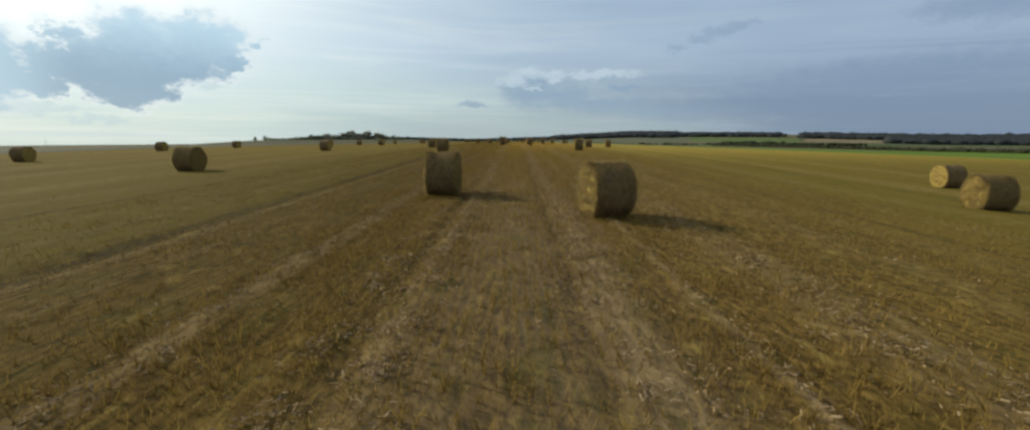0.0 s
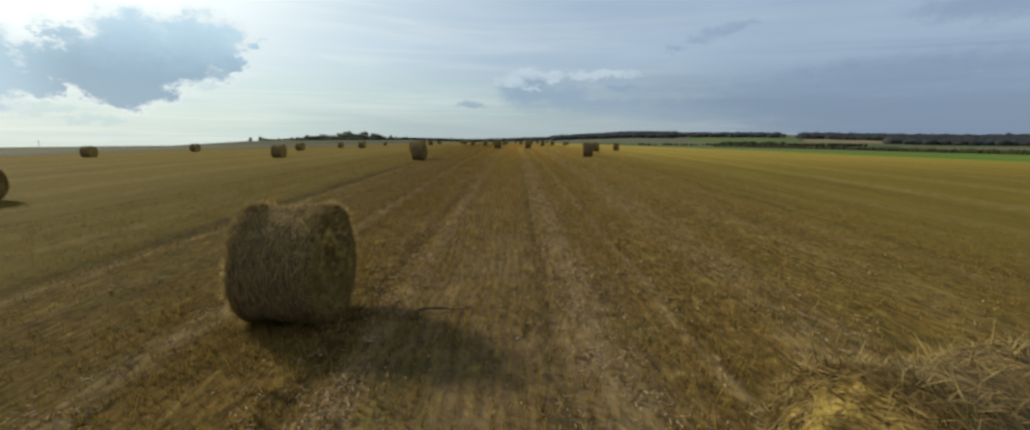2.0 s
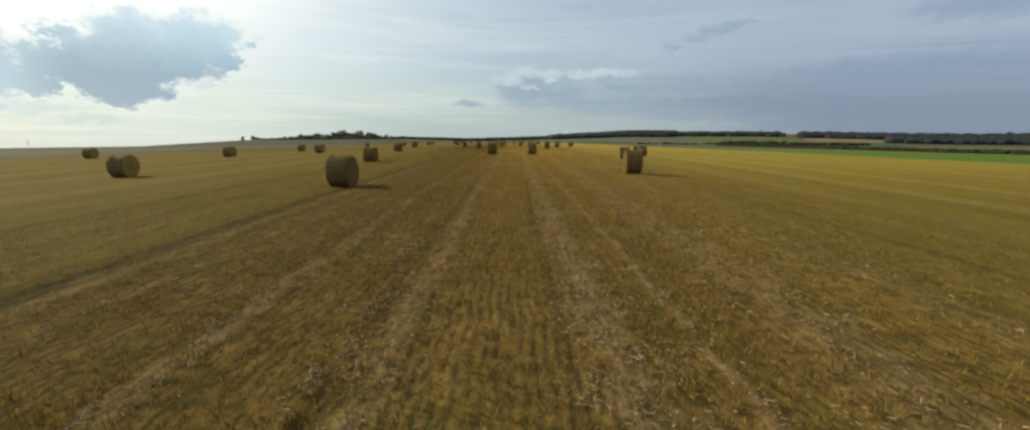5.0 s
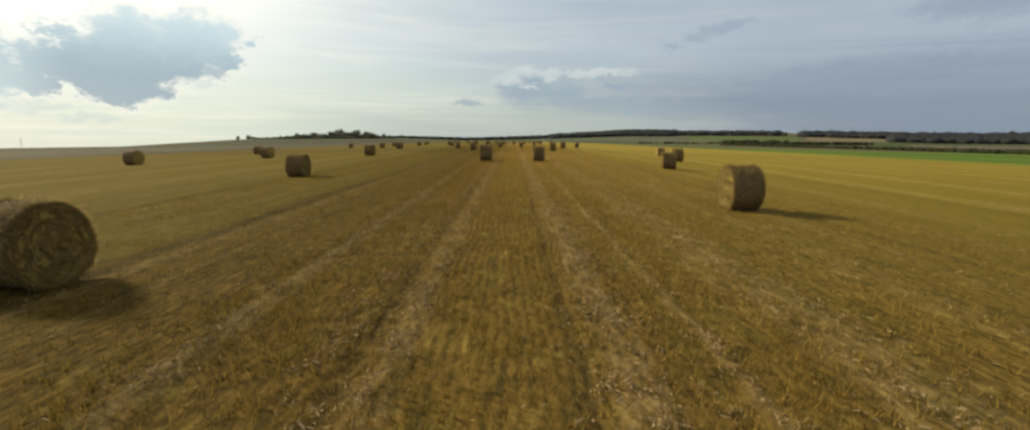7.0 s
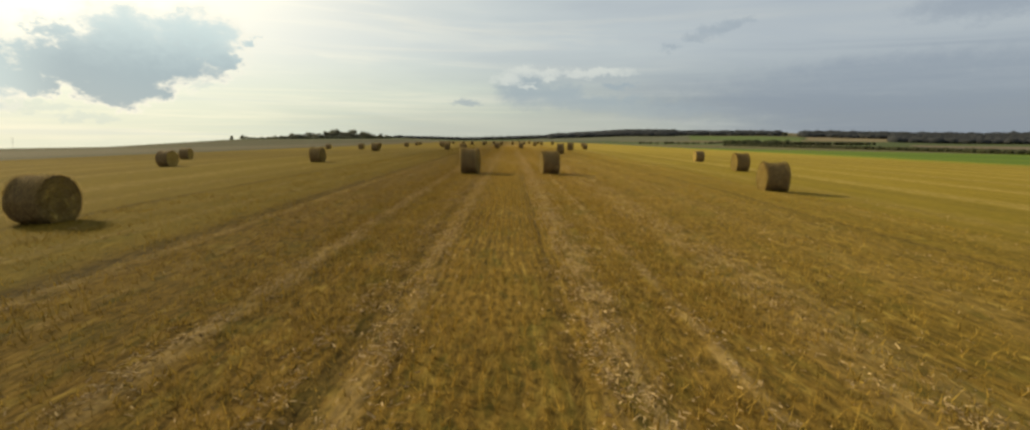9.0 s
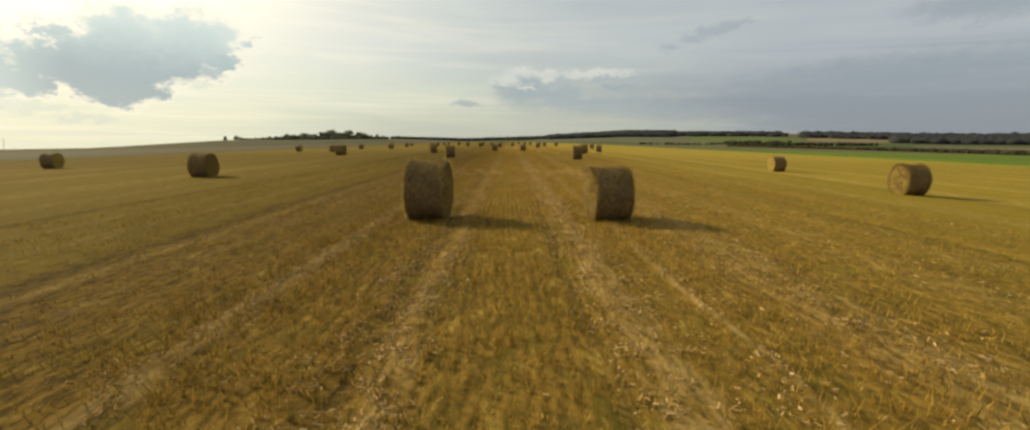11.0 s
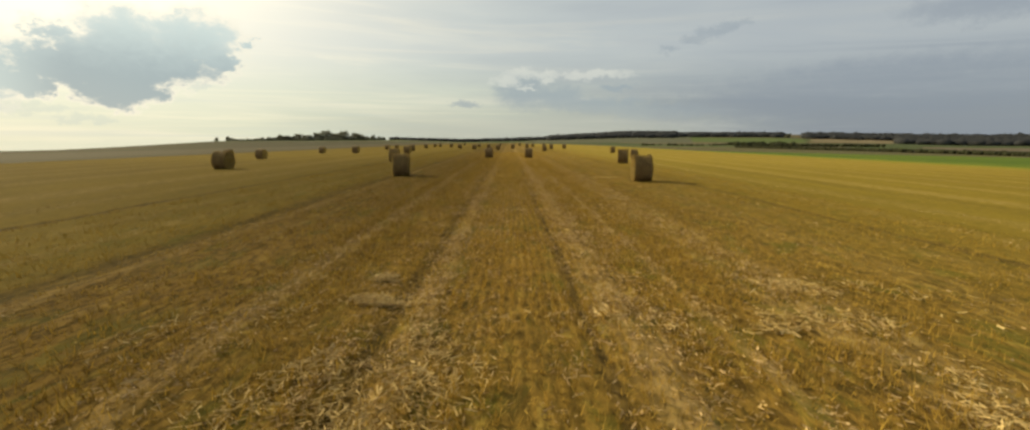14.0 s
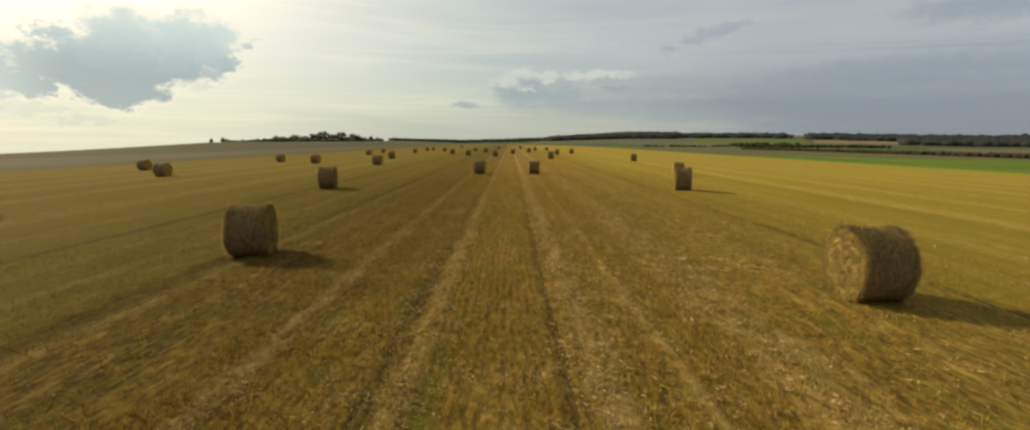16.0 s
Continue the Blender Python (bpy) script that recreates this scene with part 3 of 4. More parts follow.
def make_ground():
    spaced.mark = 0
    right = spaced(0.0, 9.0, 0.11, 1.06, 4400)
    left = spaced(0.0, -9.0, 0.11, 1.06, 4400)
    us = np.array(sorted(set(left[1:] + right)))
    for edge in (-66.0, 98.0, 330.0, 520.0):
        us[np.argmin(abs(us - edge))] = edge
    spaced.mark = 0
    ahead = spaced(0.0, 175.0, 0.6, 1.05, 4600)
    spaced.mark = 0
    behind = spaced(0.0, -6.0, 0.5, 1.15, 4400)
    ys = np.array(sorted(set(behind[1:] + ahead)))
    ys[np.argmin(abs(ys - 900))] = 900.0
    ys[np.argmin(abs(ys - 400))] = 400.0
    U, Y = np.meshgrid(us, ys)
    X = U - ROW * Y
    Z = land(X, Y) + tilth(U, Y)
    nu, ny = len(us), len(ys)
    me = bpy.data.meshes.new("ground")
    i = np.arange(ny * nu).reshape(ny, nu)
    quads = np.stack([i[:-1, :-1], i[:-1, 1:], i[1:, 1:], i[1:, :-1]], -1).reshape(-1, 4)
    fill(me, np.stack([X, Y, Z], -1).reshape(-1, 3), quads)
    uc, yc = (U[:-1, :-1] + U[1:, 1:]).ravel() / 2, (Y[:-1, :-1] + Y[1:, 1:]).ravel() / 2
    slot = np.full(len(uc), 4)
    near = (yc < 900) & (yc > -600)
    slot[near & (uc > -66) & (uc < 98)] = 0
    slot[near & (uc < -66) & (uc > -1000)] = 1
    slot[near & (uc > 98) & (uc < 330)] = 3
    slot[near & (uc > 98) & (uc < 330) & (yc < 400)] = 2
    slot[near & (uc > 330) & (uc < 520)] = 3
    for m in (MAT_GROUND, MAT_GREY, MAT_GREEN, MAT_MAIZE, MAT_FAR):
        me.materials.append(m)
    me.polygons.foreach_set("material_index", slot.astype(np.int32))
    me.polygons.foreach_set("use_smooth", np.ones(len(slot), bool))
    tagged(new("ground", me), "harvested golden stubble field with wheel ruts, fields beyond", "field", kind="structure")


def fill(me, verts, faces):
    """Vertices and faces of one size, from arrays."""
    k = faces.shape[1]
    me.vertices.add(len(verts))
    me.vertices.foreach_set("co", np.ascontiguousarray(verts, np.float32).ravel())
    me.loops.add(faces.size)
    me.loops.foreach_set("vertex_index", np.ascontiguousarray(faces, np.int32).ravel())
    me.polygons.add(len(faces))
    me.polygons.foreach_set("loop_start", np.arange(0, faces.size, k, dtype=np.int32))
    me.update(calc_edges=True)


make_ground()
rng = np.random.default_rng(7)


def lump(u, y, cell, seed):
    """Soft random patches from 0 to 1, about one cell across."""
    out = np.zeros(len(u))
    for k, share in ((1.0, 0.6), (2.3, 0.4)):
        a, c = u / cell * k + 1000.0, y / cell * k * 0.7 + 1000.0
        i, j = np.floor(a).astype(np.int64), np.floor(c).astype(np.int64)
        f, g = a - i, c - j
        f, g = f * f * (3 - 2 * f), g * g * (3 - 2 * g)

        def pick(p, q):
            h = np.sin((p * 127.1 + q * 311.7 + seed * 74.7) % 6283.1853) * 43758.5453
            return h - np.floor(h)
        out += share * ((pick(i, j) * (1 - f) + pick(i + 1, j) * f) * (1 - g) + (pick(i, j + 1) * (1 - f) + pick(i + 1, j + 1) * f) * g)
    return out


def stalks(name, count, ulo, uhi, ylo, yfull, yhi, width, height, mat, label, lean=0.35, hole=None):
    """Cut stalks as standing slivers in drilled rows, thinning out between yfull and yhi."""
    u = rng.uniform(ulo, uhi, count)
    if hole:
        u = u[(u < hole[0]) | (u > hole[1])]
    count = len(u)
    y = rng.uniform(ylo, yhi, count)
    u = np.round(u / 0.153) * 0.153 + rng.normal(0, 1, count) * np.where(np.abs(u) < 1.4, 0.022, 0.045)
    # each row is a string of tufts
    row = np.round(u / 0.153)
    shift = np.sin(row * 12.9898) * 43758.5453 % 1.0
    cell = np.floor(y / 0.14 + shift)
    y = (cell - shift + 0.5 + rng.normal(0, 0.2, count)) * 0.14
    tuft = np.sin((row * 78.233 + cell * 37.719) % 6283.1853) * 24634.6345 % 1.0
    bare = np.zeros(count)
    for c, w, _ in RUTS:
        bare = np.maximum(bare, 0.7 * np.exp(-((u - c) / (w * 1.1)) ** 2))
    for c, w, amount in BANDS:
        bare = np.maximum(bare, 0.75 * amount * np.exp(-((u - c) / w) ** 2))
    patch = lump(u, y, 0.8, 3)
    gap = np.clip((0.62 - patch) * 2.6, 0, 1)
    thin = np.clip((y - yfull) / (yhi - yfull), 0, 1)
    keep = rng.random(count) > np.maximum(np.maximum(np.maximum(bare, gap * 0.8), thin), np.where(tuft < 0.3, 0.8, 0.0))
    u, y, patch = u[keep], y[keep], patch[keep]
    count = len(u)
    x = u - ROW * y
    z = land(x, y) + tilth(u, y) - 0.01
    a = math.pi / 2 + rng.normal(0, 0.7, count)
    w = width * rng.uniform(0.6, 1.5, count)
    h = height * rng.uniform(0.45, 1.3, count) * (0.55 + 0.75 * patch)
    tilt = rng.normal(0, lean, (count, 2))
    base = np.stack([x, y, z], -1)
    side = np.stack([np.cos(a) * w / 2, np.sin(a) * w / 2, np.zeros(count)], -1)
    top = base + np.stack([tilt[:, 0] * h, tilt[:, 1] * h, h], -1)
    v = np.stack([base - side, base + side, top], 1).reshape(-1, 3)
    me = bpy.data.meshes.new(name)
    fill(me, v, np.arange(len(v)).reshape(-1, 3))
    me.materials.append(mat)
    tagged(new(name, me), label, "stubble", kind="stuff")


def litter(name, count, pick_u, ylo, yhi, length, width, mat, label, clump=0.7):
    """Loose straw lying on the ground, each one a thin bent sliver."""
    u = pick_u(count)
    y = rng.uniform(ylo, yhi, count)
    keep = rng.random(count) < np.clip((lump(u, y, clump, 8) - 0.46) * 5.0, 0.03, 1)
    u, y = u[keep], y[keep]
    count = len(u)
    x = u - ROW * y
    a = rng.normal(0, 1.0, count) + math.pi / 2
    l = length * rng.uniform(0.4, 1.4, count) / 2
    w = width * rng.uniform(0.7, 1.4, count) / 2
    z = land(x, y) + tilth(u, y) + rng.uniform(0.015, 0.07, count)
    d = np.stack([np.cos(a) * l, np.sin(a) * l, rng.normal(0, 0.22, count) * l], -1)
    s = np.stack([-np.sin(a) * w, np.cos(a) * w, rng.normal(0, 0.6, count) * w], -1)
    c = np.stack([x, y, z], -1)
    v = np.stack([c - d - s, c + d - s, c + d + s, c - d + s], 1).reshape(-1, 3)
    me = bpy.data.meshes.new(name)
    fill(me, v, np.arange(len(v)).reshape(-1, 4))
    me.materials.append(mat)
    tagged(new(name, me), label, "straw", kind="stuff")


def in_bands(count):
    share = np.array([b[1] * b[2] for b in BANDS])
    pick = rng.choice(len(BANDS), count, p=share / share.sum())
    c = np.array([b[0] for b in BANDS])[pick]
    w = np.array([b[1] for b in BANDS])[pick]
    return c + rng.normal(0, 1.0, count) * w


stalks("stubble", 800000, -4.6, 4.6, 1.0, 150.0, 230.0, 0.013, 0.155, MAT_STALK, "short golden stubble in drilled rows")
stalks("stubble", 1000000, -14.0, 14.0, 2.0, 150.0, 250.0, 0.015, 0.13, MAT_STALK, "golden stubble beside the wheel ruts", hole=(-4.6, 4.6))
stalks("stubble", 220000, -34.0, 34.0, 4.0, 160.0, 280.0, 0.012, 0.07, MAT_STALK, "open stubble of the wide field", hole=(-14, 14))


def ridges(inner, outer):
    """The drilled rows of the wider field, one rippled sheet from inner to outer metres across the rows."""
    step = 0.15
    count = int(abs(outer - inner) / step)
    us = inner + math.copysign(step, outer - inner) * np.arange(count + 1)
    ys = np.concatenate([np.arange(-6.0, 200.0, 3.0), np.arange(200.0, 900.1, 14.0)])
    U, Y = np.meshgrid(us, ys)
    rise = np.clip((np.abs(U) - abs(inner)) / 2.0, 0, 1)
    crest = (np.arange(count + 1) % 2) * RIDGE * step * np.clip((np.abs(us) - 4.0) / 8.0, 0, 1)
    U2 = U + rng.normal(0, 0.02, U.shape) * (np.arange(count + 1) % 2)
    X = U2 - ROW * Y
    Z = land(X, Y) + tilth(U2, Y) - 0.04 + rise * (0.052 + 0.0006 * np.abs(U)) + crest * rng.uniform(0.7, 1.3, U.shape)
    i = np.arange(U.size).reshape(U.shape)
    quads = np.stack([i[:-1, :-1], i[:-1, 1:], i[1:, 1:], i[1:, :-1]], -1).reshape(-1, 4)
    me = bpy.data.meshes.new("stubble_ridges")
    fill(me, np.stack([X, Y, Z], -1).reshape(-1, 3), quads if outer > inner else quads[:, ::-1])
    me.polygons.foreach_set("use_smooth", np.ones(len(quads), bool))
    me.materials.append(MAT_GROUND)
    tagged(new("stubble_ridges", me), "shallow drilled ridges of the stubble field", "field", kind="structure")


RIDGE = 0.12          # slope of the ridges' flanks
ridges(-4.6, -65.6)
ridges(4.6, 97.6)
litter("loose_straw", 230000, in_bands, 1.0, 200.0, 0.07, 0.011, MAT_LITTER, "pale loose straw lying in bands along the rows", clump=0.45)
litter("loose_straw", 150000, lambda k: rng.normal(0, 5.0, k), 1.0, 170.0, 0.06, 0.009, MAT_STALK, "scattered pale straw between the stubble rows", clump=0.34)
litter("chaff", 260000, lambda k: rng.choice([-3.9, -2.1, -1.4, 1.2, 1.7, 2.62, 4.3], k, p=[0.12, 0.16, 0.2, 0.2, 0.12, 0.08, 0.12]) + rng.normal(0, 1, k) * rng.choice([0.16, 0.4], k), 1.0, 165.0, 0.06, 0.011, MAT_LITTER,
       "trodden pale chaff in patches between the rows", clump=0.3)
litter("loose_straw", 45000, lambda k: rng.normal(0.6, 2.4, k), 116.0, 152.0, 0.09, 0.008, MAT_LITTER, "loose straw strewn over the rows", clump=0.5)
# windrow ends left lying across the rows
for cu, cy, ru, ry, many in ((-2.0, 126.5, 0.6, 0.22, 1300), (-2.75, 122.0, 0.5, 0.15, 900), (-2.4, 127.8, 0.8, 0.2, 700), (-1.7, 124.0, 1.2, 1.4, 1300),
                             (2.6, 125.8, 2.2, 0.5, 1000), (4.9, 127.4, 1.2, 0.5, 800), (4.2, 123.6, 0.5, 1.2, 700), (-4.0, 125.2, 0.7, 1.0, 700),
                             (5.2, 153.5, 1.8, 0.8, 800)):
    litter("loose_straw", many * 2, lambda k: rng.normal(cu, ru * 0.6, k), cy - ry, cy + ry, 0.13, 0.01, MAT_FRESH, "small heap of pale straw across the rows", clump=0.6)


# ---- a dead branch on the ground ----
def make_branch(x, y, length, turn):
    branch = new("dead_branch")
    branch.matrix_basis = pose(x, y, float(land(x, y)) + 0.05, 0, 0, turn)
    bm = bmesh.new()
    rings = []
    for k in range(9):
        t = k / 8
        c = Vector((t * length, 0.035 * math.sin(t * 5.0), 0.012 * math.sin(t * 7.0)))
        r = 0.021 * (1 - 0.65 * t) * (1 + 0.2 * math.sin(k * 2.3))
        rings.append([bm.verts.new(c + Vector((0, math.cos(a) * r, math.sin(a) * r))) for a in np.linspace(0, 2 * math.pi, 7, endpoint=False)])
    for p, q in zip(rings, rings[1:]):
        for k in range(7):
            bm.faces.new((p[k], p[(k + 1) % 7], q[(k + 1) % 7], q[k]))
    bm.faces.new(rings[0][::-1])
    bm.faces.new(rings[-1])
    part("stem", bm, MAT_BARK, branch)
    bm = bmesh.new()
    tip = bm.verts.new((length * 0.72, 0.16, 0.05))
    foot = [bm.verts.new((length * 0.48 + math.cos(a) * 0.009, 0.02, math.sin(a) * 0.009)) for a in np.linspace(0, 2 * math.pi, 5, endpoint=False)]
    for k in range(5):
        bm.faces.new((foot[k], foot[(k + 1) % 5], tip))
    part("twig", bm, MAT_BARK, branch)
    tagged(branch, "dark dead branch lying on the stubble", "branch")


# ---- straw bales ----
def part(name, bm, material, parent, label=""):
    me = bpy.data.meshes.new(name)
    bm.to_mesh(me)
    bm.free()
    me.materials.append(material)
    for p in me.polygons:
        p.use_smooth = True
    ob = new(name, me)
    ob.parent = parent
    if label:
        tagged(ob, label)
    return ob


def sliver_part(name, verts, material, parent, label=""):
    me = bpy.data.meshes.new(name)
    fill(me, verts, np.arange(len(verts)).reshape(-1, 4))
    me.materials.append(material)
    ob = new(name, me)
    ob.parent = parent
    if label:
        tagged(ob, label)
    return ob


make_branch(-1.48, 19.38, 0.78, 10.8)

R0, W0 = 0.75, 1.2


def bale_radius(s, a, seed):
    """Radius of a bale at s (-1 to 1 along the axle) and angle a (0 at the top)."""
    sag = (0.025, 0.055, 0.02, 0.06)[seed % 4]
    base = R0 * (0.985 + sag * (abs(s - 0.12) ** 2.0 - 0.6) - 0.075 * max(0.0, (abs(s) - 0.84) / 0.16) ** 2.4)
    p = Vector((s * 1.6, math.sin(a) * 1.9, math.cos(a) * 1.9 + seed * 7.3))
    base += 0.034 * noise.noise(p) + 0.016 * noise.noise(p * 3.3) + 0.008 * noise.noise(p * 9.0)
    return base


def make_bale(seed, fine=True):
    bale = new("straw_bale")
    around, along = (72, 26) if fine else (40, 12)
    rnd = np.random.default_rng(seed + 20)

    def spot(s, a):
        r = bale_radius(s, a, seed)
        z = R0 + r * math.cos(a)
        return Vector((s * W0 / 2 * (1 + 0.02 * math.sin(3 * a + seed)), r * math.sin(a), max(z, 0.075 + 0.012 * math.sin(9 * a + 5 * s))))

    bm = bmesh.new()
    ss = [math.copysign(1 - (1 - abs(k)) ** 1.3, k) for k in np.linspace(-1, 1, along)]
    grid = [[bm.verts.new(spot(s, 2 * math.pi * k / around)) for k in range(around)] for s in ss]
    for i in range(along - 1):
        for k in range(around):
            bm.faces.new((grid[i][k], grid[i + 1][k], grid[i + 1][(k + 1) % around], grid[i][(k + 1) % around]))
    part("body", bm, MAT_SIDE, bale, "weathered straw side bound in fine netting")
    for sign in (-1, 1):
        bm = bmesh.new()
        rings = []
        for q in range(14):
            t = 1 - q / 13.5
            ring = []
            for k in range(around):
                a = 2 * math.pi * k / around
                e = spot(sign, a)
                p = Vector((e.x, e.y * t, R0 + (e.z - R0) * t))
                swirl = noise.noise(Vector((t * 9 + a * 0.35, a * 1.4, seed * 3 + sign)))
                p.x += sign * (0.035 * (1 - t * t) + (0.055 * swirl + 0.035 * noise.noise(p * 7) + 0.02 * noise.noise(p * 15)) * min(1, (1 - t) * 6))
                ring.append(bm.verts.new(p))
            rings.append(ring)
        for q in range(13):
            for k in range(around):
                f = (rings[q][k], rings[q][(k + 1) % around], rings[q + 1][(k + 1) % around], rings[q + 1][k])
                bm.faces.new(f if sign < 0 else f[::-1])
        bm.faces.new(rings[-1] if sign < 0 else rings[-1][::-1])
        part("end_face", bm, MAT_END, bale, "golden coiled straw end")
    # straw ends that stand off the surface
    out = []
    for k in range(7600 if fine else 900):
        a = rnd.uniform(0, 2 * math.pi)
        s = rnd.uniform(-1, 1) if k % 4 else math.copysign(rnd.uniform(0.82, 1.0), rnd.uniform(-1, 1))
        c = spot(s, a)
        if c.z < 0.05:
            continue
        n_ = Vector((0, math.sin(a), math.cos(a)))
        t_ = Vector((0, math.cos(a), -math.sin(a)))
        d = (t_ * rnd.choice((-1, 1)) + Vector((rnd.normal(0, 0.22), 0, 0)) + n_ * rnd.uniform(-0.03, 0.09)).normalized()
        if k % 6 < 1:
            d = (t_ * rnd.normal(0, 1) + Vector((rnd.normal(0, 1), 0, 0)) + n_ * rnd.uniform(-0.05, 0.35)).normalized()
        if abs(s) > 0.86 and rnd.random() < 0.5:
            d = (d + n_ * rnd.uniform(0, 0.5) + Vector((math.copysign(rnd.uniform(0, 0.9), s), 0, 0))).normalized()
        out.append((c - n_ * 0.004, d * rnd.uniform(0.04, 0.15), d.cross(n_).normalized() * rnd.uniform(0.0018, 0.0042)))
    # a shaggy crown of loose straw over the top and along the rims
    for k in range(4200 if fine else 160):
        a = rnd.normal(0, 0.7)
        s = rnd.uniform(-1, 1) if k % 2 else math.copysign(rnd.uniform(0.75, 1.0), rnd.uniform(-1, 1))
        c = spot(s, a)
        n_ = Vector((0, math.sin(a), math.cos(a)))
        t_ = Vector((0, math.cos(a), -math.sin(a)))
        d = (t_ * rnd.normal(0, 1) + Vector((rnd.normal(0, 0.9), 0, 0)) + n_ * rnd.uniform(-0.05, 0.42)).normalized()
        out.append((c - n_ * 0.004, d * rnd.uniform(0.06, 0.2), d.cross(n_).normalized() * rnd.uniform(0.0025, 0.0055)))
    # wisps hanging over the two rims
    for k in range(1500 if fine else 0):
        a = rnd.uniform(0, 2 * math.pi)
        sign = rnd.choice((-1, 1))
        c = spot(sign * rnd.uniform(0.93, 1.0), a)
        if c.z < 0.05:
            continue
        n_ = Vector((0, math.sin(a), math.cos(a)))
        d = (Vector((sign * rnd.uniform(0.1, 1.0), rnd.normal(0, 0.6), rnd.normal(-0.3, 0.6))) + n_ * rnd.uniform(0.0, 0.5)).normalized()
        out.append((c - n_ * 0.004, d * rnd.uniform(0.05, 0.16), d.cross(n_).normalized() * rnd.uniform(0.0025, 0.005)))
    for sign in (-1, 1):
        for k in range(3600 if fine else 300):
            a, t = rnd.uniform(0, 2 * math.pi), math.sqrt(rnd.uniform(0, 1))
            e = spot(sign, a)
            c = Vector((e.x + sign * (0.035 * (1 - t * t)), e.y * t, R0 + (e.z - R0) * t))
            if c.z < 0.04:
                continue
            n_ = Vector((sign, 0, 0))
            t_ = Vector((0, math.cos(a), -math.sin(a)))
            d = (t_ * rnd.choice((-1, 1)) + n_ * rnd.uniform(0, 0.4) + Vector((0, rnd.normal(0, 0.35), rnd.normal(0, 0.35)))).normalized()
            out.append((c, d * rnd.uniform(0.05, 0.2), d.cross(n_).normalized() * rnd.uniform(0.0025, 0.006)))
    v = np.array([[c - w, c + d * 0.5 - w * 0.9, c + d, c + w] for c, d, w in out], float).reshape(-1, 3)
    sliver_part("loose_straw", v, MAT_FRINGE, bale, "pale straw ends sticking out")
    return bale


# x, y, width, diameter, turn of the axle in degrees
BALES = [
    (2.24, 14.61, 1.12, 1.62, 13.4),
    (-3.13, 19.24, 1.12, 1.67, -0.7),
    (18.62, 21.11, 1.13, 1.50, -3.9),
    (-20.60, 31.12, 1.15, 1.53, -7.2),
    (25.29, 31.57, 1.13, 1.50, -0.2),
    (-44.21, 44.40, 1.13, 1.50, 0.3),
    (-9.91, 60.58, 1.14, 1.61, -7.0),
    (-26.25, 67.01, 1.14, 1.50, -3.1),
    (6.99, 71.05, 1.14, 1.60, -2.5),
    (-53.69, 74.95, 1.14, 1.51, -2.2),
    (-15.63, 84.80, 1.13, 1.49, -1.5),
    (11.23, 96.13, 1.13, 1.50, -6.4),
    (-39.05, 101.48, 1.14, 1.51, -6.2),
    (-57.57, 101.52, 1.14, 1.50, -4.3),
    (0.33, 104.36, 1.14, 1.62, 7.7),
    (-4.94, 104.34, 1.13, 1.74, -4.1),
    (-32.30, 114.36, 1.14, 1.50, -5.6),
    (17.89, 116.08, 1.13, 1.51, -2.5),
    (-21.57, 120.44, 1.13, 1.50, -4.5),
    (-43.79, 134.54, 1.13, 1.49, 4.9),
    (21.16, 136.70, 1.13, 1.48, 0.4),
    (4.43, 150.58, 1.11, 1.50, -2.7),
    (-11.18, 154.56, 1.14, 1.58, 10.6),
    (-27.35, 161.24, 1.14, 1.49, -5.1),
    (-16.83, 175.81, 1.13, 1.48, 8.6),
    (8.35, 176.32, 1.12, 1.49, -12.3),
    (-39.08, 190.89, 1.13, 1.49, -4.2),
    (-7.45, 193.42, 1.14, 1.49, -5.4),
    (-1.81, 193.52, 1.13, 1.48, -0.1),
    (13.48, 194.43, 1.13, 1.49, -6.5),
    (-53.04, 207.42, 1.13, 1.49, -0.8),
    (-23.08, 211.18, 1.14, 1.50, -6.4),
    (-34.61, 218.44, 1.13, 1.49, -2.3),
    (-46.15, 231.67, 1.14, 1.49, -3.6),
    (17.85, 236.61, 1.13, 1.50, -6.1),
    (-27.80, 237.91, 1.20, 1.57, 10.2),
    (2.59, 240.70, 1.13, 1.50, 2.3),
    (-9.00, 257.30, 1.14, 1.52, -1.1),
    (-15.90, 264.80, 1.16, 1.54, -2.3),
    (5.90, 270.70, 1.15, 1.52, -1.2),
    (-43.60, 277.20, 1.16, 1.55, -12.8),
    (-5.40, 280.50, 1.14, 1.52, 4.0),
    (-21.90, 281.30, 1.16, 1.52, -2.8),
    (11.00, 285.30, 1.16, 1.55, -10.1),
    (-35.70, 298.70, 1.15, 1.52, 2.1),
    (-0.70, 303.50, 1.14, 1.54, -4.3),
    (-14.40, 305.60, 1.15, 1.52, -6.0),
    (-49.30, 313.00, 1.16, 1.55, 1.1),
    (-29.90, 321.00, 1.15, 1.55, -1.8),
    (-19.10, 321.30, 1.14, 1.52, -1.4),
    (2.00, 335.40, 1.15, 1.52, 6.6),
    (-39.40, 340.30, 1.14, 1.54, -3.3),
    (6.70, 340.30, 1.16, 1.52, -8.0),
    (-38.40, 348.00, 1.15, 1.52, 9.0),
    (-3.60, 391.50, 1.16, 1.55, -3.0),
    (-13.90, 393.30, 1.15, 1.54, 2.0),
    (-37.60, 440.50, 1.16, 1.55, -5.0),
]
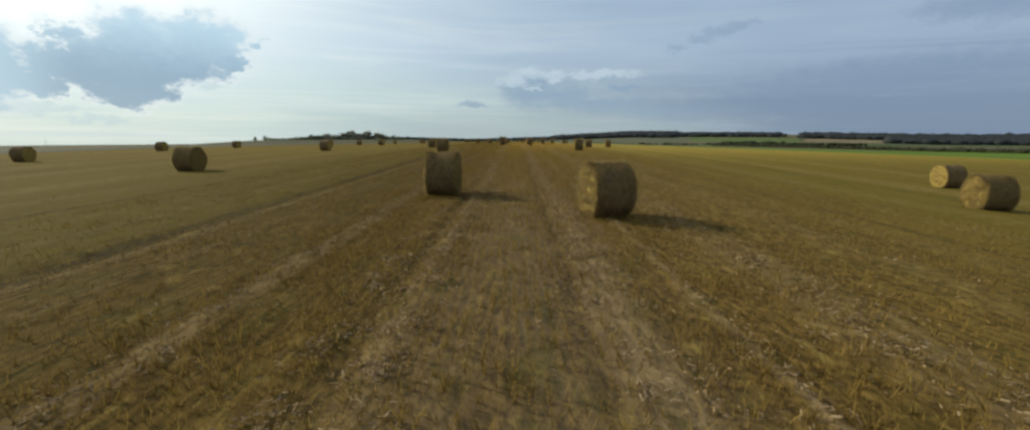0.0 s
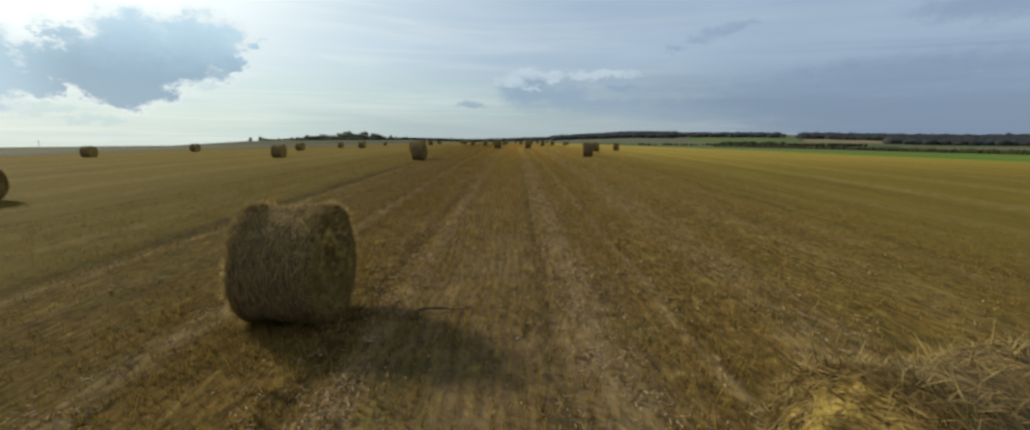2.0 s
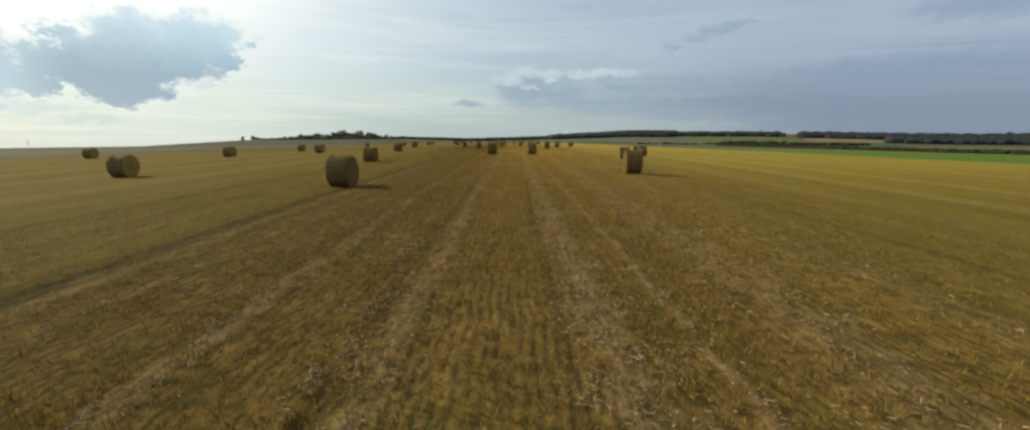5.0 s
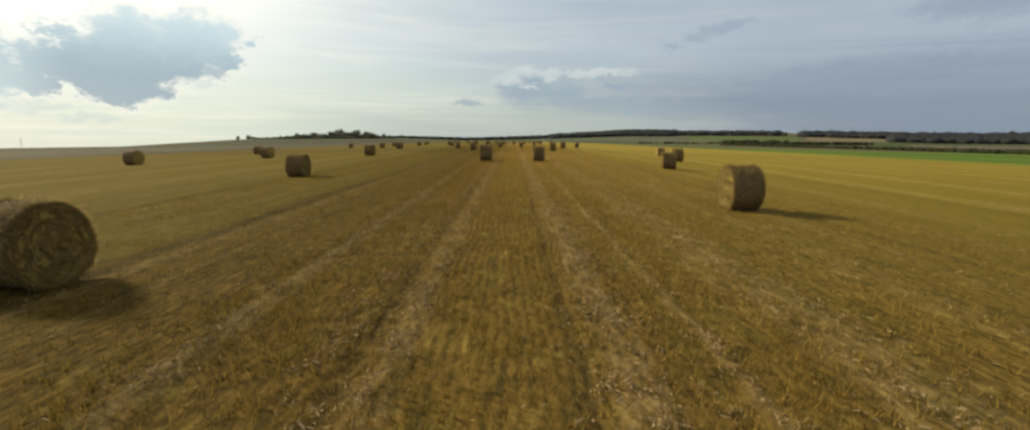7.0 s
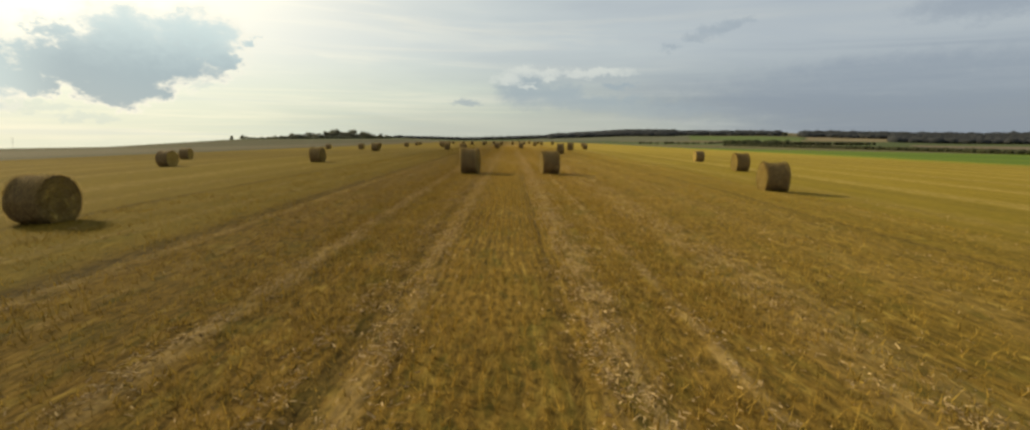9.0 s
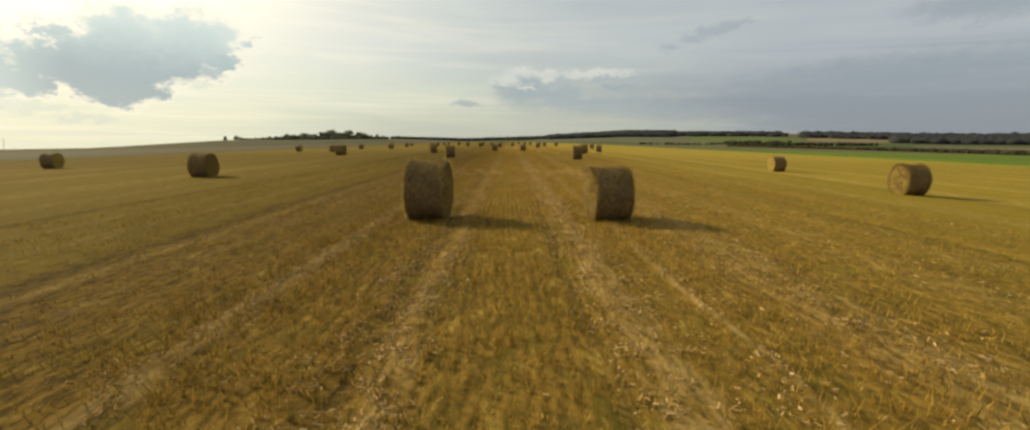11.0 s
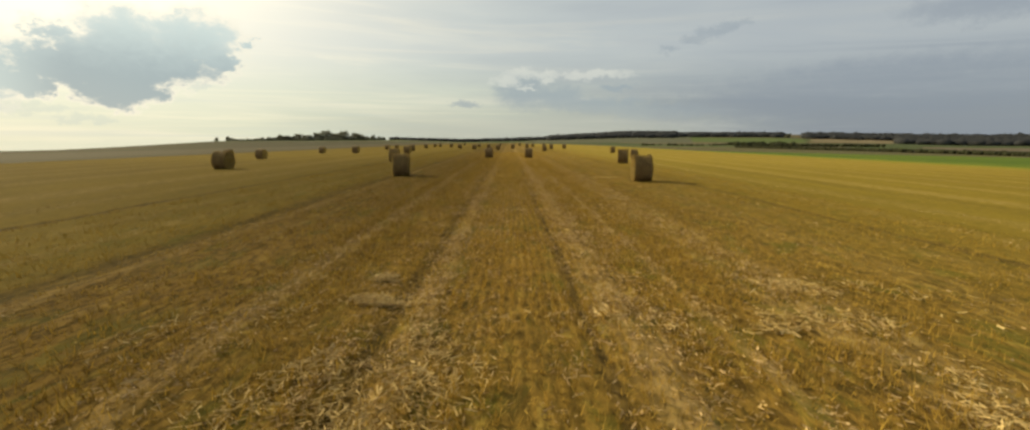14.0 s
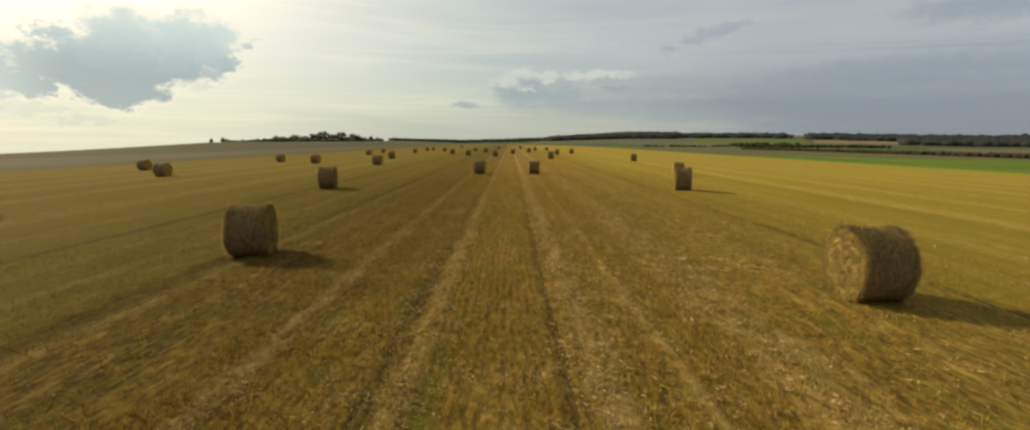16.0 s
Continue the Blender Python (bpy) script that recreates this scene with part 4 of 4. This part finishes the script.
# whole shapes for the bales that the flight passes near, simpler ones for those far off
made = {}
for k, (x, y, wide, tall, turn) in enumerate(BALES):
    fine = abs(x + ROW * y) < 24 and y < 185
    kind = (fine, k % (4 if fine else 3))
    m = pose(x, y, float(land(x, y)) - 0.07, 0, 0, turn + (180 if k % 3 == 1 else 0)) @ Matrix.Diagonal((wide / W0, tall / (2 * R0), tall / (2 * R0), 1))
    if kind in made:
        bale = copy_thing(made[kind], m)
    else:
        bale = made[kind] = make_bale(kind[1] + (0 if fine else 10), fine)
        bale.matrix_basis = m
    on_rut = abs(x + ROW * y + 8.0) < 0.7
    tagged(bale, "round straw bale standing across a dark wheel rut" if on_rut else "round straw bale with a golden coiled end, on the stubble",
           "bale", "straw bales on the field")


# ---- trees, hedges and woods ----
def make_tree(seed, height, spread):
    rnd = np.random.default_rng(seed)
    tree = new("tree")
    bm = bmesh.new()

    def limb(p, q, r0, r1, sides=6):
        axis = (q - p).normalized()
        side = axis.orthogonal().normalized()
        other = axis.cross(side)
        ends = []
        for c, r in ((p, r0), (q, r1)):
            ends.append([bm.verts.new(c + (side * math.cos(a) + other * math.sin(a)) * r) for a in np.linspace(0, 2 * math.pi, sides, endpoint=False)])
        for k in range(sides):
            bm.faces.new((ends[0][k], ends[0][(k + 1) % sides], ends[1][(k + 1) % sides], ends[1][k]))
        bm.faces.new(ends[1])

    top = Vector((rnd.normal(0, 0.3), rnd.normal(0, 0.3), height * 0.55))
    limb(Vector((0, 0, -1.0)), top, 0.32, 0.16, 8)
    tips = []
    for k in range(9):
        a = rnd.uniform(0, 2 * math.pi)
        q = Vector((math.cos(a) * spread * rnd.uniform(0.3, 0.75), math.sin(a) * spread * rnd.uniform(0.3, 0.75), height * rnd.uniform(0.30, 0.80)))
        limb(top * rnd.uniform(0.5, 1.0), q, 0.12, 0.03)
        tips += [q, Vector((q.x * 0.8, q.y * 0.8, height * rnd.uniform(0.10, 0.4)))]
    part("trunk", bm, MAT_BARK, tree, "dark trunk with spreading limbs")
    v = []
    for q in tips + [Vector((0, 0, height * 0.78))]:
        size = spread * rnd.uniform(0.24, 0.36)
        for j in range(110):
            c = q + Vector(rnd.normal(0, 1, 3)).normalized() * size * rnd.uniform(0.55, 1.0)
            if c.z < height * 0.05:
                continue
            e, f = Vector(rnd.normal(0, 1, 3)).normalized(), Vector(rnd.normal(0, 1, 3)).normalized()
            e, f = e * rnd.uniform(0.3, 0.75), f * rnd.uniform(0.25, 0.6)
            v += [c - e, c + f, c + e, c - f]
    sliver_part("crown", np.array(v, float), MAT_HAZE_LEAF, tree, "dark green uneven crown")
    return tree


def place_trees():
    kinds = [make_tree(31, 13.0, 5.5), make_tree(32, 11.0, 6.5), make_tree(33, 9.0, 5.0)]
    rnd = np.random.default_rng(5)
    spots = []
    # a ragged row of trees on the rise ahead: bearing in degrees, distance, size
    for az, size in ((-27.9, 0.46), (-27.0, 0.55), (-26.6, 0.42), (-25.4, 0.36), (-24.2, 0.42), (-23.4, 0.45), (-22.8, 0.8), (-21.9, 0.6),
                     (-22.2, 1.0), (-21.5, 0.95), (-20.9, 0.85), (-20.3, 1.15), (-19.7, 1.05), (-19.1, 1.32), (-18.6, 1.12),
                     (-18.0, 1.0), (-17.4, 1.18), (-16.8, 0.98), (-16.2, 1.05), (-15.7, 0.85), (-15.1, 0.9), (-14.5, 0.7), (-13.9, 0.5),
                     (-21.8, 0.8), (-19.4, 0.9), (-18.3, 0.95), (-17.1, 0.85), (-16.5, 0.8)):
        r = 1265 + rnd.uniform(-35, 55)
        spots.append((math.sin(radians(az)) * r, math.cos(radians(az)) * r, size))
    # a lone tall tree at the end of the far wood
    spots.append((math.sin(radians(25.9)) * 2990, math.cos(radians(25.9)) * 2990, 1.25))
    for k, (x, y, size) in enumerate(spots):
        z = float(land(x, y))
        m = pose(x, y, z, 0, 0, rnd.uniform(0, 360)) @ Matrix.Diagonal((size * 2.0, size * 2.0, size * 1.7, 1))
        if k < 3:
            tree = kinds[k]
            tree.matrix_basis = m
        else:
            tree = copy_thing(kinds[k % 3], m)
        if k == len(spots) - 1:
            tagged(tree, "lone tall dark tree beside the far wood", "tree")
        else:
            tagged(tree, "dark leafy tree on the rise beyond the field", "tree", "trees on the rise")


place_trees()


def crowns(name, spots, mat, label, category):
    """Many tree crowns as one mass: every crown a lumpy ball of facets."""
    ico = bmesh.new()
    bmesh.ops.create_icosphere(ico, subdivisions=2 if len(spots) < 600 else 1, radius=1.0)
    bv = np.array([v.co[:] for v in ico.verts])
    bf = np.array([[v.index for v in f.verts] for f in ico.faces])
    ico.free()
    rnd = np.random.default_rng(len(spots))
    vs, fs = [], []
    for k, (x, y, z, rx, rz) in enumerate(spots):
        v = bv * (1 + rnd.normal(0, 0.16, (len(bv), 1)))
        vs.append(v * (rx, rx, rz) + (x, y, z + rz * 0.75))
        fs.append(bf + k * len(bv))
    me = bpy.data.meshes.new(name)
    fill(me, np.concatenate(vs), np.concatenate(fs))
    me.materials.append(mat)
    tagged(new(name, me), label, category, kind="stuff")


def wood(az0, az1, r0, r1, count, tall, seed):
    """Places of crowns in a stretch of woodland, by bearing and distance."""
    rnd = np.random.default_rng(seed)
    az = np.radians(rnd.uniform(az0, az1, count))
    r = rnd.uniform(r0, r1, count)
    x, y = np.sin(az) * r, np.cos(az) * r
    z = land(x, y)
    rz = tall * rnd.uniform(0.38, 0.56, count)
    rx = tall * rnd.uniform(0.8, 1.6, count)
    return list(zip(x, y, z, rx, rz))


def run(x0, y0, x1, y1, count, tall, seed, thick=2.0):
    rnd = np.random.default_rng(seed)
    t = rnd.uniform(0, 1, count)
    x, y = x0 + (x1 - x0) * t + rnd.normal(0, thick, count), y0 + (y1 - y0) * t + rnd.normal(0, thick, count)
    rz = tall * rnd.uniform(0.35, 0.6, count)
    return list(zip(x, y, land(x, y), rz * rnd.uniform(0.9, 1.6, count), rz))


crowns("woods", wood(-13.5, 4.0, 3000, 3550, 1000, 15, 1), MAT_HAZE_WOOD, "low dark wood on the far ridge", "woodland")
crowns("woods", wood(3.0, 15.9, 2900, 3650, 1700, 20, 8), MAT_HAZE_WOOD, "long dark wood on the far ridge", "woodland")
crowns("woods", wood(15.9, 25.6, 3000, 3400, 600, 18, 2), MAT_HAZE_WOOD, "ragged dark trees along the far ridge", "woodland")
crowns("woods", wood(27.5, 46.0, 2950, 3550, 1100, 20, 3), MAT_HAZE_WOOD, "dark wood behind the pale fields", "woodland")
crowns("woods", wood(34.4, 50.0, 2500, 3250, 1900, 21, 4), MAT_HAZE_WOOD, "dark wood edge across the valley", "woodland")
crowns("bushes", run(-560, 1137, -500, 1166, 26, 5, 18, 6), MAT_HAZE_LEAF, "low bushes trailing off from the trees", "bushes")
crowns("bushes", run(-512, 1160, -306, 1227, 110, 7, 16, 10), MAT_HAZE_LEAF, "low bushes under the trees on the rise", "bushes")
crowns("bushes", run(690, 1720, 1027, 1624, 170, 9, 5, 14), MAT_HEDGE, "dark copse of bushes in the valley", "bushes")
crowns("bushes", run(690, 1790, 830, 1745, 40, 12, 15, 22), MAT_HEDGE, "taller trees within the valley copse", "bushes")
crowns("bushes", run(330, 1560, 660, 1800, 40, 6, 6, 6), MAT_HEDGE, "low scrub along a field edge", "bushes")
crowns("hedge", run(332 - ROW * 150, 150, 332 - ROW * 880, 880, 2200, 3.2, 7, 1.6), MAT_HEDGE, "long dark hedge along the green crop", "hedge")


# ---- mast on the skyline ----
def make_mast(x, y, top):
    base = float(land(x, y))
    mast = new("mast")
    mast.location = (x, y, base)
    tall = top - base
    for sx, sy in ((-1, -1), (1, -1), (1, 1), (-1, 1)):
        bm = bmesh.new()
        a, b = Vector((sx * 1.6, sy * 1.6, -0.5)), Vector((sx * 0.25, sy * 0.25, tall))
        ring = []
        for c, r in ((a, 0.16), (b, 0.10)):
            ring.append([bm.verts.new(c + Vector((math.cos(t) * r, math.sin(t) * r, 0))) for t in np.linspace(0, 2 * math.pi, 6, endpoint=False)])
        for k in range(6):
            bm.faces.new((ring[0][k], ring[0][(k + 1) % 6], ring[1][(k + 1) % 6], ring[1][k]))
        bm.faces.new(ring[1])
        part("leg", bm, MAT_BARK, mast)
    for k in range(3):
        bm = bmesh.new()
        bmesh.ops.create_cube(bm, size=1.0)
        for v in bm.verts:
            v.co = Vector((v.co.x * (7 - k), v.co.y * 0.4, tall * (0.96 - 0.13 * k) + v.co.z * 0.35))
        part("crossarm", bm, MAT_BARK, mast)
    tagged(mast, "thin grey lattice mast on the skyline", "mast")


make_mast(-1407.0, 1484.0, -4.0)
